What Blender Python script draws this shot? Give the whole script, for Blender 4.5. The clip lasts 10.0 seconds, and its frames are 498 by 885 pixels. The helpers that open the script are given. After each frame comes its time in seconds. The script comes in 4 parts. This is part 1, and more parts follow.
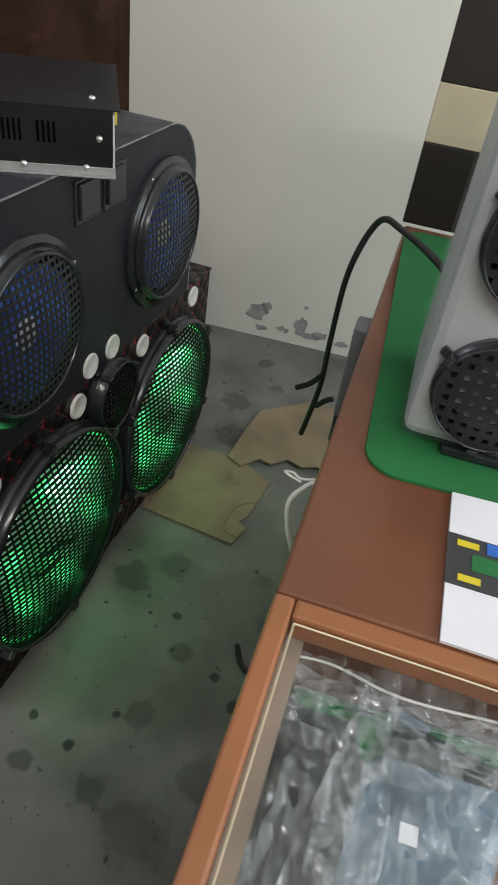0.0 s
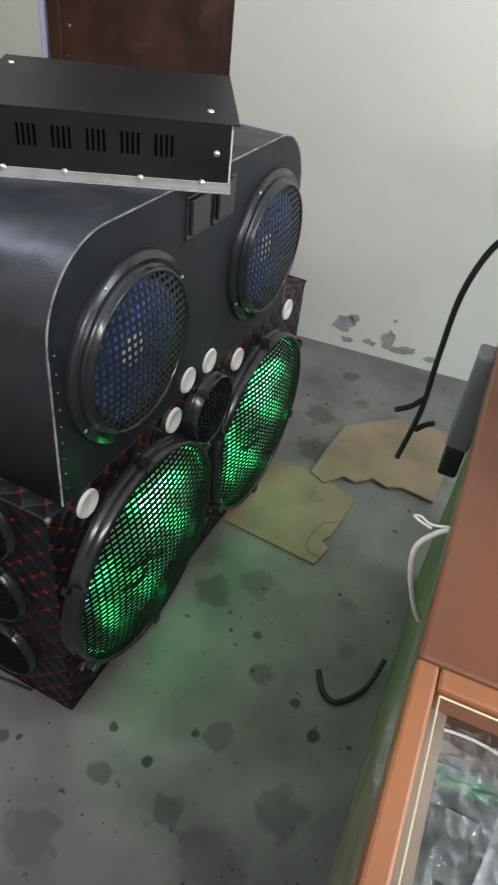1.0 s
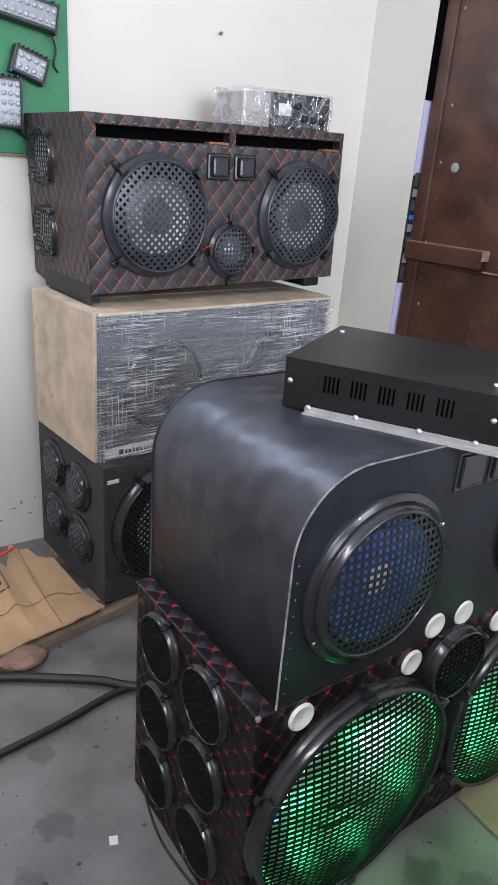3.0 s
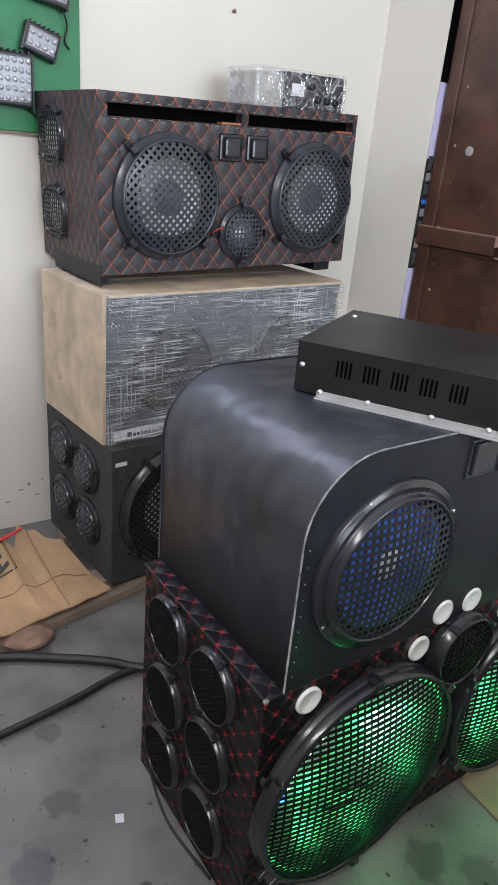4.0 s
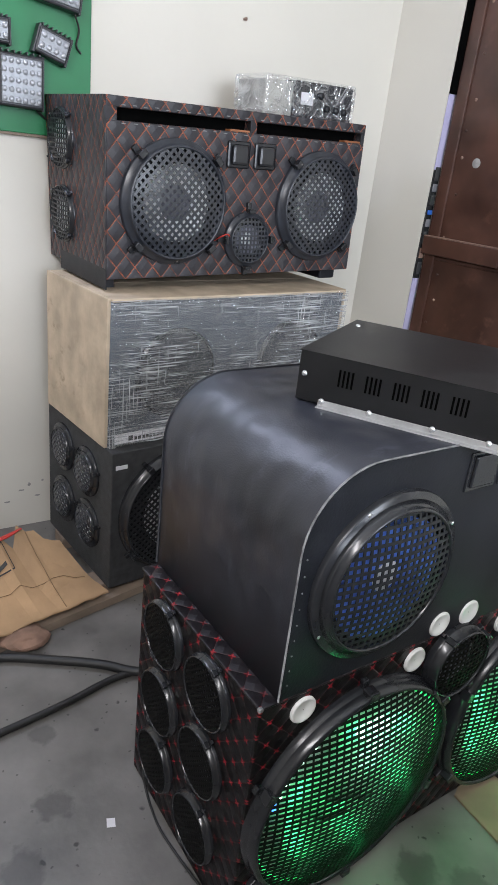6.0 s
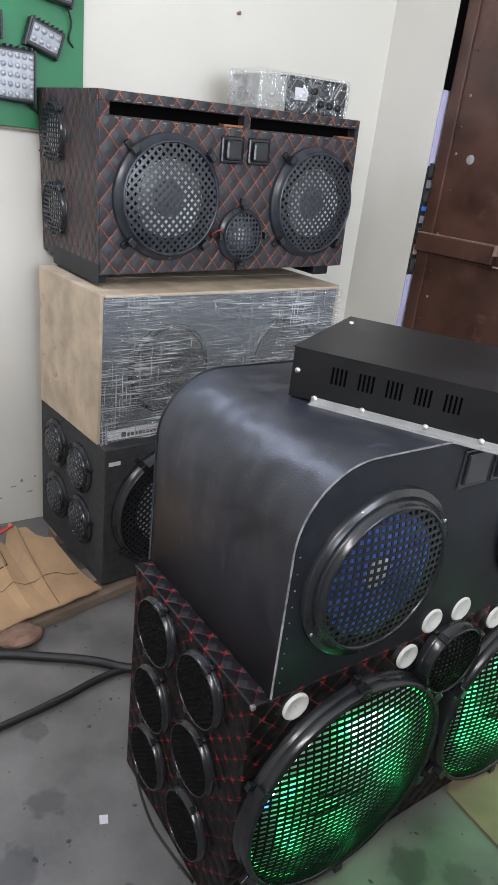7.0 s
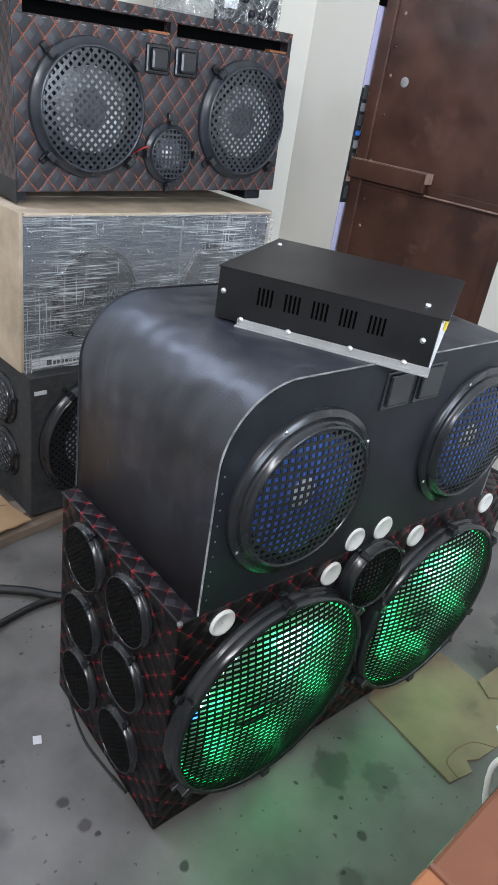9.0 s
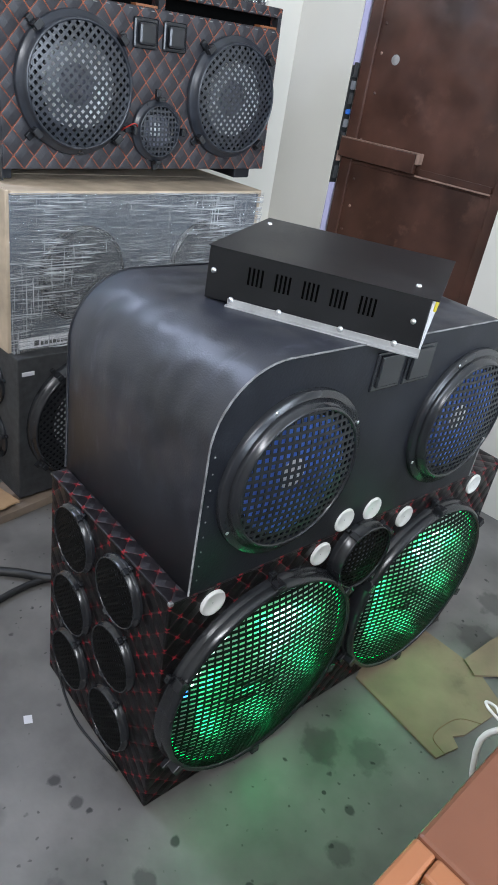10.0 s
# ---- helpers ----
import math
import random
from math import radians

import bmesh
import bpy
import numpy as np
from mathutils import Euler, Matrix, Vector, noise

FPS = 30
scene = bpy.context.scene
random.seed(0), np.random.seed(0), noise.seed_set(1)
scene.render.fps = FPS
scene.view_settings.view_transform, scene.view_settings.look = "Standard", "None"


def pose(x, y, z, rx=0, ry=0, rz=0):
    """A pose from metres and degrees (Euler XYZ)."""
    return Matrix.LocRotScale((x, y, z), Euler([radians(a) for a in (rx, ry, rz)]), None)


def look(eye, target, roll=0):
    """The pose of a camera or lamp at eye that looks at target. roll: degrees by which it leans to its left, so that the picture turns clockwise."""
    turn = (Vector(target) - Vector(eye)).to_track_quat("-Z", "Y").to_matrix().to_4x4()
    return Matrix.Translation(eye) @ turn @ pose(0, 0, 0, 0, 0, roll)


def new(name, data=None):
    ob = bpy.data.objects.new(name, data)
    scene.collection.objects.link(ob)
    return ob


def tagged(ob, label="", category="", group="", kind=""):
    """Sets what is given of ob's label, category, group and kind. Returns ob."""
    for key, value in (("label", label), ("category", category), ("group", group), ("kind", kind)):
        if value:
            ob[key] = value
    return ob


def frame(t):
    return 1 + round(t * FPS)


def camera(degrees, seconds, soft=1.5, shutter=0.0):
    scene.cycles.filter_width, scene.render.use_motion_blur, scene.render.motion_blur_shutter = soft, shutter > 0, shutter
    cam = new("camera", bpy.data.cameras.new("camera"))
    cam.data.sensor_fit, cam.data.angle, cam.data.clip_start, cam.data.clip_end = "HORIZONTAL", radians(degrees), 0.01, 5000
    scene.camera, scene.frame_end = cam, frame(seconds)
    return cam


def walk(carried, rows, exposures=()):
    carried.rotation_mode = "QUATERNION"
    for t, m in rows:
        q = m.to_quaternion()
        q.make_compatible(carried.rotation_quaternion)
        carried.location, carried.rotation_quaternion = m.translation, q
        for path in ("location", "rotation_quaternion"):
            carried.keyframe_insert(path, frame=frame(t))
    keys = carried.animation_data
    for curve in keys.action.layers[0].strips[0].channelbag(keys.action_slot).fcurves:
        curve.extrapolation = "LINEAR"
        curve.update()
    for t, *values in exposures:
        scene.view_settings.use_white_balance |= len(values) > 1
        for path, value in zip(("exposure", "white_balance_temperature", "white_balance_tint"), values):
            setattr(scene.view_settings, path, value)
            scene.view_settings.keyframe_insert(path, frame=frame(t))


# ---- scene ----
cam = camera(40.7, 10.0, shutter=0.25)
PATH = [
    (0, (-0.559, -0.606, 1.336), (0.953, -0.2, 0.091), 9.0),
    (0.5, (-0.568, -0.54, 1.331), (0.928, -0.113, 0.074), 9.4),
    (1, (-0.538, -0.529, 1.332), (0.903, 0.052, 0.073), 7.4),
    (1.5, (-0.508, -0.54, 1.324), (0.77, 0.313, 0.043), 3.8),
    (2, (-0.524, -0.581, 1.332), (0.656, 0.659, 0.297), 3.2),
    (2.5, (-0.529, -0.637, 1.374), (0.582, 0.852, 0.633), 4.1),
    (4, (-0.538, -0.628, 1.368), (0.543, 0.856, 0.575), 5.3),
    (4.5, (-0.541, -0.623, 1.372), (0.518, 0.883, 0.59), 5.6),
    (5, (-0.542, -0.626, 1.375), (0.528, 0.879, 0.606), 6.2),
    (5.5, (-0.54, -0.629, 1.373), (0.537, 0.869, 0.601), 6.5),
    (7, (-0.534, -0.626, 1.375), (0.559, 0.85, 0.584), 6.9),
    (7.5, (-0.534, -0.628, 1.371), (0.581, 0.834, 0.583), 7.3),
    (8, (-0.532, -0.633, 1.369), (0.616, 0.779, 0.539), 7.8),
    (8.5, (-0.526, -0.643, 1.357), (0.664, 0.71, 0.489), 8.7),
    (9, (-0.519, -0.644, 1.352), (0.692, 0.645, 0.418), 9.5),
    (9.5, (-0.519, -0.641, 1.352), (0.692, 0.634, 0.4), 9.7),
    (10, (-0.522, -0.643, 1.349), (0.705, 0.6, 0.375), 10.2),
]
EXPOSURES = [(0, -0.40, 6650, 9), (0.5, 0.06, 6550, 8), (1.0, 0.12, 6350, 9), (1.7, 0.20, 6100, 13), (2.5, 0.5, 6000, 16), (4.0, 0.36, 6250, 14), (7.0, 0.38, 6200, 13), (10.0, 0.50, 5900, 10)]
walk(cam, [(t, look(eye, target, roll)) for t, eye, target, roll in PATH], EXPOSURES)

# ---- world and lights ----
world = bpy.data.worlds.new("world")
scene.world = world
world.use_nodes = True
world.node_tree.nodes["Background"].inputs[0].default_value = (0.62, 0.66, 0.75, 1)
world.node_tree.nodes["Background"].inputs[1].default_value = 0.35


def area_lamp(name, place, aim, size_x, size_y, power, colour):
    data = bpy.data.lights.new(name, "AREA")
    data.shape, data.size, data.size_y, data.energy, data.color = "RECTANGLE", size_x, size_y, power, colour
    ob = new(name, data)
    ob.matrix_world = look(place, aim)
    return ob


def led_lamp(name, place, power, colour, radius=0.04):
    data = bpy.data.lights.new(name, "POINT")
    data.energy, data.color, data.shadow_soft_size = power, colour, radius
    ob = new(name, data)
    ob.location = place
    return ob


GREEN = (0.045, 1.0, 0.23)
area_lamp("high_north_window", (-0.36, 1.60, 2.28), (-0.30, 0.2, 1.2), 0.32, 0.9, 24, (0.74, 0.79, 1.0))
area_lamp("tube_light_west", (-1.5, -1.18, 2.45), (0.6, 0.1, 0.7), 1.2, 0.06, 34, (1.0, 0.975, 0.94))
area_lamp("shop_front_daylight", (0.35, -2.6, 1.5), (0.45, 0.4, 1.0), 2.2, 1.7, 122, (0.84, 0.92, 1.0))

# ---- materials ----


def material(name, base, rough=0.6, metal=0.0, vary=0.12, scale=8.0, bump=0.1, bump_scale=120.0, spec=0.5, coat=0.0):
    """Two-scale noise on colour, fine bump."""
    m = bpy.data.materials.new(name)
    m.use_nodes = True
    nt = m.node_tree
    b = nt.nodes["Principled BSDF"]
    b.inputs["Roughness"].default_value, b.inputs["Metallic"].default_value = rough, metal
    b.inputs["Specular IOR Level"].default_value, b.inputs["Coat Weight"].default_value = spec, coat
    tc = nt.nodes.new("ShaderNodeTexCoord")
    n1, n2 = nt.nodes.new("ShaderNodeTexNoise"), nt.nodes.new("ShaderNodeTexNoise")
    n1.inputs["Scale"].default_value, n1.inputs["Detail"].default_value = scale, 5
    n2.inputs["Scale"].default_value, n2.inputs["Detail"].default_value = bump_scale, 3
    for n in (n1, n2):
        nt.links.new(tc.outputs["Object"], n.inputs["Vector"])
    ramp = nt.nodes.new("ShaderNodeValToRGB")
    lo, hi = [c * (1 - vary) for c in base], [min(1, c * (1 + vary)) for c in base]
    ramp.color_ramp.elements[0].position, ramp.color_ramp.elements[1].position = 0.32, 0.68
    ramp.color_ramp.elements[0].color, ramp.color_ramp.elements[1].color = (*lo, 1), (*hi, 1)
    nt.links.new(n1.outputs["Fac"], ramp.inputs["Fac"])
    nt.links.new(ramp.outputs["Color"], b.inputs["Base Color"])
    bp = nt.nodes.new("ShaderNodeBump")
    bp.inputs["Strength"].default_value, bp.inputs["Distance"].default_value = bump, 0.002
    nt.links.new(n2.outputs["Fac"], bp.inputs["Height"])
    nt.links.new(bp.outputs["Normal"], b.inputs["Normal"])
    rr = nt.nodes.new("ShaderNodeMapRange")
    rr.inputs["To Min"].default_value, rr.inputs["To Max"].default_value = max(0.02, rough - 0.08), min(1, rough + 0.1)
    nt.links.new(n1.outputs["Fac"], rr.inputs["Value"])
    nt.links.new(rr.outputs["Result"], b.inputs["Roughness"])
    return m


def node(nt, kind, **values):
    n = nt.nodes.new(kind)
    for key, v in values.items():
        if key == "op":
            n.operation = v
        else:
            n.inputs[int(key[1:])].default_value = v
    return n


def maths(nt, op, a, b=None, clamp=False):
    n = nt.nodes.new("ShaderNodeMath")
    n.operation, n.use_clamp = op, clamp
    for i, v in enumerate((a, b)):
        if v is None:
            continue
        if isinstance(v, (int, float)):
            n.inputs[i].default_value = v
        else:
            nt.links.new(v, n.inputs[i])
    return n.outputs[0]


def quilted(name, base, thread, wide, high, node_only, rough=0.42, flat=False):
    """Padded leatherette sewn in diamonds: pillows between two families of slanting seams."""
    m = material(name, base, rough, vary=0.25, scale=14, bump=0.15, bump_scale=260, spec=0.26)
    nt = m.node_tree
    b = nt.nodes["Principled BSDF"]
    tc = nt.nodes.new("ShaderNodeTexCoord")
    sep = nt.nodes.new("ShaderNodeSeparateXYZ")
    nt.links.new(tc.outputs["Object"], sep.inputs[0])
    s = maths(nt, "DIVIDE", sep.outputs["Y"] if flat else maths(nt, "ADD", sep.outputs["X"], sep.outputs["Y"]), wide)
    z = maths(nt, "DIVIDE", sep.outputs["X" if flat else "Z"], high)
    seam = []
    for op in ("ADD", "SUBTRACT"):
        f = maths(nt, "FRACT", maths(nt, op, s, z))
        seam.append(maths(nt, "ABSOLUTE", maths(nt, "SUBTRACT", f, 0.5)))   # 0.5 on the seam
    da, db = (maths(nt, "SUBTRACT", 0.5, v) for v in seam)
    near = maths(nt, "MINIMUM", da, db)
    far = maths(nt, "MAXIMUM", da, db)
    if node_only:   # thread shows as a star where seams cross
        mask = maths(nt, "MULTIPLY", maths(nt, "LESS_THAN", near, 0.06), maths(nt, "LESS_THAN", far, 0.19))
        faint = maths(nt, "MULTIPLY", maths(nt, "LESS_THAN", near, 0.03), 0.07)
        mask = maths(nt, "MAXIMUM", mask, faint)
        fade = node(nt, "ShaderNodeTexNoise", i2=9.0, i3=4.0)
        nt.links.new(tc.outputs["Object"], fade.inputs["Vector"])
        worn = maths(nt, "MULTIPLY", maths(nt, "SUBTRACT", fade.outputs["Fac"], 0.30), 3.2, clamp=True)
        mask = maths(nt, "MULTIPLY", mask, worn)
    else:           # twin thread all along the seam
        off = maths(nt, "ABSOLUTE", maths(nt, "SUBTRACT", near, 0.022))
        mask = maths(nt, "LESS_THAN", off, 0.0115)
        fade = node(nt, "ShaderNodeTexNoise", i2=22.0, i3=4.0)
        nt.links.new(tc.outputs["Object"], fade.inputs["Vector"])
        worn = maths(nt, "MULTIPLY", maths(nt, "SUBTRACT", fade.outputs["Fac"], 0.28), 4.0, clamp=True)
        mask = maths(nt, "MULTIPLY", mask, worn)
    old = b.inputs["Base Color"].links[0].from_socket
    mix = nt.nodes.new("ShaderNodeMixRGB")
    mix.inputs[2].default_value = (*thread, 1)
    nt.links.new(mask, mix.inputs[0])
    nt.links.new(old, mix.inputs[1])
    nt.links.new(mix.outputs[0], b.inputs["Base Color"])
    puff = maths(nt, "POWER", maths(nt, "MULTIPLY", maths(nt, "MULTIPLY", da, db), 4.0), 0.4)
    bp = nt.nodes.new("ShaderNodeBump")
    bp.inputs["Strength"].default_value, bp.inputs["Distance"].default_value = 0.7, 0.008
    nt.links.new(puff, bp.inputs["Height"])
    fine = b.inputs["Normal"].links[0].from_socket
    nt.links.new(fine, bp.inputs["Normal"])
    nt.links.new(bp.outputs["Normal"], b.inputs["Normal"])
    return m


def glowing(name, colour, power):
    m = bpy.data.materials.new(name)
    m.use_nodes = True
    b = m.node_tree.nodes["Principled BSDF"]
    b.inputs["Base Color"].default_value = (*colour, 1)
    b.inputs["Emission Color"].default_value = (*colour, 1)
    b.inputs["Emission Strength"].default_value = power
    return m


SPOTS = ((-0.01, -0.19, 0.013, 0.15), (0.086, -0.243, 0.009, 0.2), (0.017, -0.091, 0.011, 0.25), (0.2, -0.459, 0.015, 0.15), (0.251, -0.395, 0.012, 0.2),
         (0.343, -0.189, 0.006, 0.2), (1.252, -0.052, 0.055, 0.55), (1.073, -0.105, 0.06, 0.6), (1.54, -0.06, 0.03, 0.5), (-0.073, -0.122, 0.025, 0.5),
         (-0.07, -0.268, 0.03, 0.55), (0.106, -0.286, 0.035, 0.6), (0.501, -0.185, 0.045, 0.65), (-0.12, 0.153, 0.012, 0.3), (-0.105, 0.085, 0.016, 0.4),
         (0.42, -0.1, 0.05, 0.6), (0.36, -0.25, 0.012, 0.3), (0.28, -0.3, 0.03, 0.55), (-0.1, -0.38, 0.06, 0.62), (0.03, -0.46, 0.05, 0.6), (-0.22, -0.08, 0.05, 0.65), (-0.2, 0.42, 0.04, 0.6), (-0.16, 0.62, 0.03, 0.65), (-0.3, 0.3, 0.05, 0.6))


def concrete_floor():
    m = material("stained_concrete", (0.150, 0.143, 0.134), 0.42, vary=0.36, scale=4.5, bump=0.25, bump_scale=60)
    nt = m.node_tree
    b = nt.nodes["Principled BSDF"]
    tc = nt.nodes.new("ShaderNodeTexCoord")
    col = b.inputs["Base Color"].links[0].from_socket
    for scale, lo, hi, dark in ((6.0, 0.10, 0.24, 0.55), (17.0, 0.07, 0.13, 0.22), (2.3, 0.05, 0.3, 0.72), (38.0, 0.07, 0.15, 0.4)):
        v = nt.nodes.new("ShaderNodeTexVoronoi")
        v.inputs["Scale"].default_value = scale
        warp = nt.nodes.new("ShaderNodeTexNoise")
        warp.inputs["Scale"].default_value = scale * 2.5
        add = nt.nodes.new("ShaderNodeVectorMath")
        add.operation = "MULTIPLY_ADD"
        nt.links.new(tc.outputs["Object"], warp.inputs["Vector"])
        nt.links.new(warp.outputs["Color"], add.inputs[0])
        add.inputs[1].default_value = (0.35 / scale,) * 3
        nt.links.new(tc.outputs["Object"], add.inputs[2])
        nt.links.new(add.outputs[0], v.inputs["Vector"])
        sep = nt.nodes.new("ShaderNodeSeparateColor")
        nt.links.new(v.outputs["Color"], sep.inputs[0])
        r = nt.nodes.new("ShaderNodeMapRange")
        r.inputs["From Min"].default_value, r.inputs["From Max"].default_value = lo, hi
        r.inputs["To Min"].default_value, r.inputs["To Max"].default_value = 1, 0
        nt.links.new(v.outputs["Distance"], r.inputs["Value"])
        keep = maths(nt, "MULTIPLY", r.outputs[0], maths(nt, "GREATER_THAN", sep.outputs[0], 0.45), clamp=True)
        mix = nt.nodes.new("ShaderNodeMixRGB")
        mix.blend_type = "MULTIPLY"
        mix.inputs[2].default_value = (dark, dark, dark * 0.98, 1)
        nt.links.new(keep, mix.inputs[0])
        nt.links.new(col, mix.inputs[1])
        col = mix.outputs[0]
    # oil drips and damp patches: x, y, radius, how much light they keep
    sep = nt.nodes.new("ShaderNodeSeparateXYZ")
    wob = nt.nodes.new("ShaderNodeTexNoise")
    wob.inputs["Scale"].default_value = 26
    wob.inputs["Detail"].default_value = 4
    nt.links.new(tc.outputs["Object"], wob.inputs["Vector"])
    nt.links.new(tc.outputs["Object"], sep.inputs[0])
    for x, y, r, keep in SPOTS:
        dx = maths(nt, "POWER", maths(nt, "SUBTRACT", sep.outputs["X"], x), 2.0)
        dy = maths(nt, "POWER", maths(nt, "SUBTRACT", sep.outputs["Y"], y), 2.0)
        d = maths(nt, "MULTIPLY", maths(nt, "SQRT", maths(nt, "ADD", dx, dy)), maths(nt, "ADD", maths(nt, "MULTIPLY", wob.outputs["Fac"], 2.0), 0.05))
        mr = nt.nodes.new("ShaderNodeMapRange")
        mr.inputs["From Min"].default_value, mr.inputs["From Max"].default_value = r * 0.75, r * 1.15
        mr.inputs["To Min"].default_value, mr.inputs["To Max"].default_value = keep, 1.0
        nt.links.new(d, mr.inputs["Value"])
        mix = nt.nodes.new("ShaderNodeMixRGB")
        mix.blend_type = "MULTIPLY"
        mix.inputs[0].default_value = 1.0
        nt.links.new(col, mix.inputs[1])
        nt.links.new(mr.outputs[0], mix.inputs[2])
        col = mix.outputs[0]
    nt.links.new(col, b.inputs["Base Color"])
    return m


def clear_film(name, lo, hi, sizes, crease, metal):
    """Clear film pulled tight: see-through, with folds that scatter and shine."""
    m = bpy.data.materials.new(name)
    m.use_nodes = True
    nt = m.node_tree
    b = nt.nodes["Principled BSDF"]
    b.inputs["Base Color"].default_value, b.inputs["Roughness"].default_value = (0.86, 0.89, 0.92, 1), 0.12
    b.inputs["Metallic"].default_value = metal
    tc = nt.nodes.new("ShaderNodeTexCoord")
    layers = []
    for sc, rot, warp in sizes:
        mp = nt.nodes.new("ShaderNodeMapping")
        mp.inputs["Scale"].default_value, mp.inputs["Rotation"].default_value = sc, (0, radians(rot), 0)
        nz = nt.nodes.new("ShaderNodeTexNoise")
        nz.inputs["Scale"].default_value, nz.inputs["Detail"].default_value, nz.inputs["Distortion"].default_value = 1.0, 2, warp
        nt.links.new(tc.outputs["Object"], mp.inputs[0])
        nt.links.new(mp.outputs[0], nz.inputs["Vector"])
        if warp > 0.9:      # crumpled folds
            fold = maths(nt, "SUBTRACT", 1.0, maths(nt, "MULTIPLY", maths(nt, "ABSOLUTE", maths(nt, "SUBTRACT", nz.outputs["Fac"], 0.5)), 15.0), clamp=True)
        else:               # straight pulled streaks
            fold = maths(nt, "MULTIPLY", maths(nt, "SUBTRACT", nz.outputs["Fac"], 0.545 if sc[2] > 10 else 0.565), 6.0, clamp=True)
        layers.append(maths(nt, "POWER", fold, 1.2))
    tot = layers[0]
    for v in layers[1:]:
        tot = maths(nt, "MAXIMUM", tot, v)
    tight = node(nt, "ShaderNodeTexNoise", i2=4.5, i3=2.0)
    nt.links.new(tc.outputs["Object"], tight.inputs["Vector"])
    tot = maths(nt, "MULTIPLY", tot, maths(nt, "ADD", maths(nt, "MULTIPLY", maths(nt, "SUBTRACT", tight.outputs["Fac"], 0.36), 3.6, clamp=True), 0.3), clamp=True)
    haze = nt.nodes.new("ShaderNodeTexNoise")
    haze.inputs["Scale"].default_value = 6.0
    nt.links.new(tc.outputs["Object"], haze.inputs["Vector"])
    a = maths(nt, "ADD", maths(nt, "MULTIPLY", tot, hi - lo), maths(nt, "MULTIPLY", haze.outputs["Fac"], lo * 2), clamp=True)
    nt.links.new(a, b.inputs["Alpha"])
    bp = nt.nodes.new("ShaderNodeBump")
    bp.inputs["Strength"].default_value, bp.inputs["Distance"].default_value = 0.9, crease
    nt.links.new(tot, bp.inputs["Height"])
    nt.links.new(bp.outputs[0], b.inputs["Normal"])
    return m


def scuffed(m, pale, amount, wave, stretch=(1.0, 1.0, 1.0)):
    """Rubbed pale marks in streaks, and a slow waviness of the skin."""
    nt = m.node_tree
    b = nt.nodes["Principled BSDF"]
    tc = nt.nodes.new("ShaderNodeTexCoord")
    mp = nt.nodes.new("ShaderNodeMapping")
    mp.inputs["Scale"].default_value, mp.inputs["Rotation"].default_value = stretch, (0.3, 0.5, 0.7)
    nt.links.new(tc.outputs["Object"], mp.inputs[0])
    streak = node(nt, "ShaderNodeTexNoise", i2=11.0, i3=8.0, i4=0.65)
    nt.links.new(mp.outputs[0], streak.inputs["Vector"])
    patch = node(nt, "ShaderNodeTexNoise", i2=3.0, i3=3.0)
    nt.links.new(tc.outputs["Object"], patch.inputs["Vector"])
    mark = maths(nt, "MULTIPLY", maths(nt, "SUBTRACT", streak.outputs["Fac"], 0.56), 7.0, clamp=True)
    area = maths(nt, "MULTIPLY", maths(nt, "SUBTRACT", patch.outputs["Fac"], 0.42), 4.0, clamp=True)
    fac = maths(nt, "MULTIPLY", maths(nt, "MULTIPLY", mark, area), amount)
    mix = nt.nodes.new("ShaderNodeMixRGB")
    mix.inputs[2].default_value = (*pale, 1)
    nt.links.new(fac, mix.inputs[0])
    nt.links.new(b.inputs["Base Color"].links[0].from_socket, mix.inputs[1])
    nt.links.new(mix.outputs[0], b.inputs["Base Color"])
    if wave:
        slow = node(nt, "ShaderNodeTexNoise", i2=5.5, i3=2.0)
        nt.links.new(tc.outputs["Object"], slow.inputs["Vector"])
        bp = nt.nodes.new("ShaderNodeBump")
        bp.inputs["Strength"].default_value, bp.inputs["Distance"].default_value = 1.0, wave
        nt.links.new(slow.outputs["Fac"], bp.inputs["Height"])
        nt.links.new(b.inputs["Normal"].links[0].from_socket, bp.inputs["Normal"])
        nt.links.new(bp.outputs[0], b.inputs["Normal"])
    return m


WALL = material("cream_wall_paint", (0.645, 0.615, 0.55), 0.75, vary=0.035, scale=1.6, bump=0.18, bump_scale=35)
CEIL = material("ceiling_paint", (0.78, 0.77, 0.74), 0.8, vary=0.03, scale=2)
FLOOR = concrete_floor()
VINYL = material("black_vinyl", (0.022, 0.024, 0.034), 0.42, vary=0.45, scale=5, bump=0.2, bump_scale=300, spec=0.75)
DULLBLACK = material("dull_black", (0.012, 0.013, 0.017), 0.42, vary=0.3, scale=7, bump=0.2, bump_scale=240, spec=0.28)
PLASTIC = material("black_plastic", (0.018, 0.019, 0.022), 0.22, vary=0.2, scale=20, bump=0.05, spec=0.5)
MESHMETAL = material("black_painted_mesh", (0.016, 0.017, 0.019), 0.4, vary=0.2, scale=30, bump=0.05, spec=0.35)
CONE = material("white_cone", (0.72, 0.73, 0.74), 0.22, vary=0.08, scale=20, coat=0.6)
GUARDGREY = material("blue_grey_guard", (0.028, 0.031, 0.039), 0.30, vary=0.25, scale=25, bump=0.05, spec=0.55)
CARPET = material("charcoal_carpet", (0.036, 0.037, 0.039), 0.75, vary=0.35, scale=40, bump=0.5, bump_scale=300)
CONESILVER = material("silver_cone", (0.86, 0.87, 0.88), 0.35, metal=0.15, vary=0.1, scale=20)
CONEBLUE = material("blue_woven_cone", (0.10, 0.22, 0.95), 0.3, vary=0.5, scale=9)
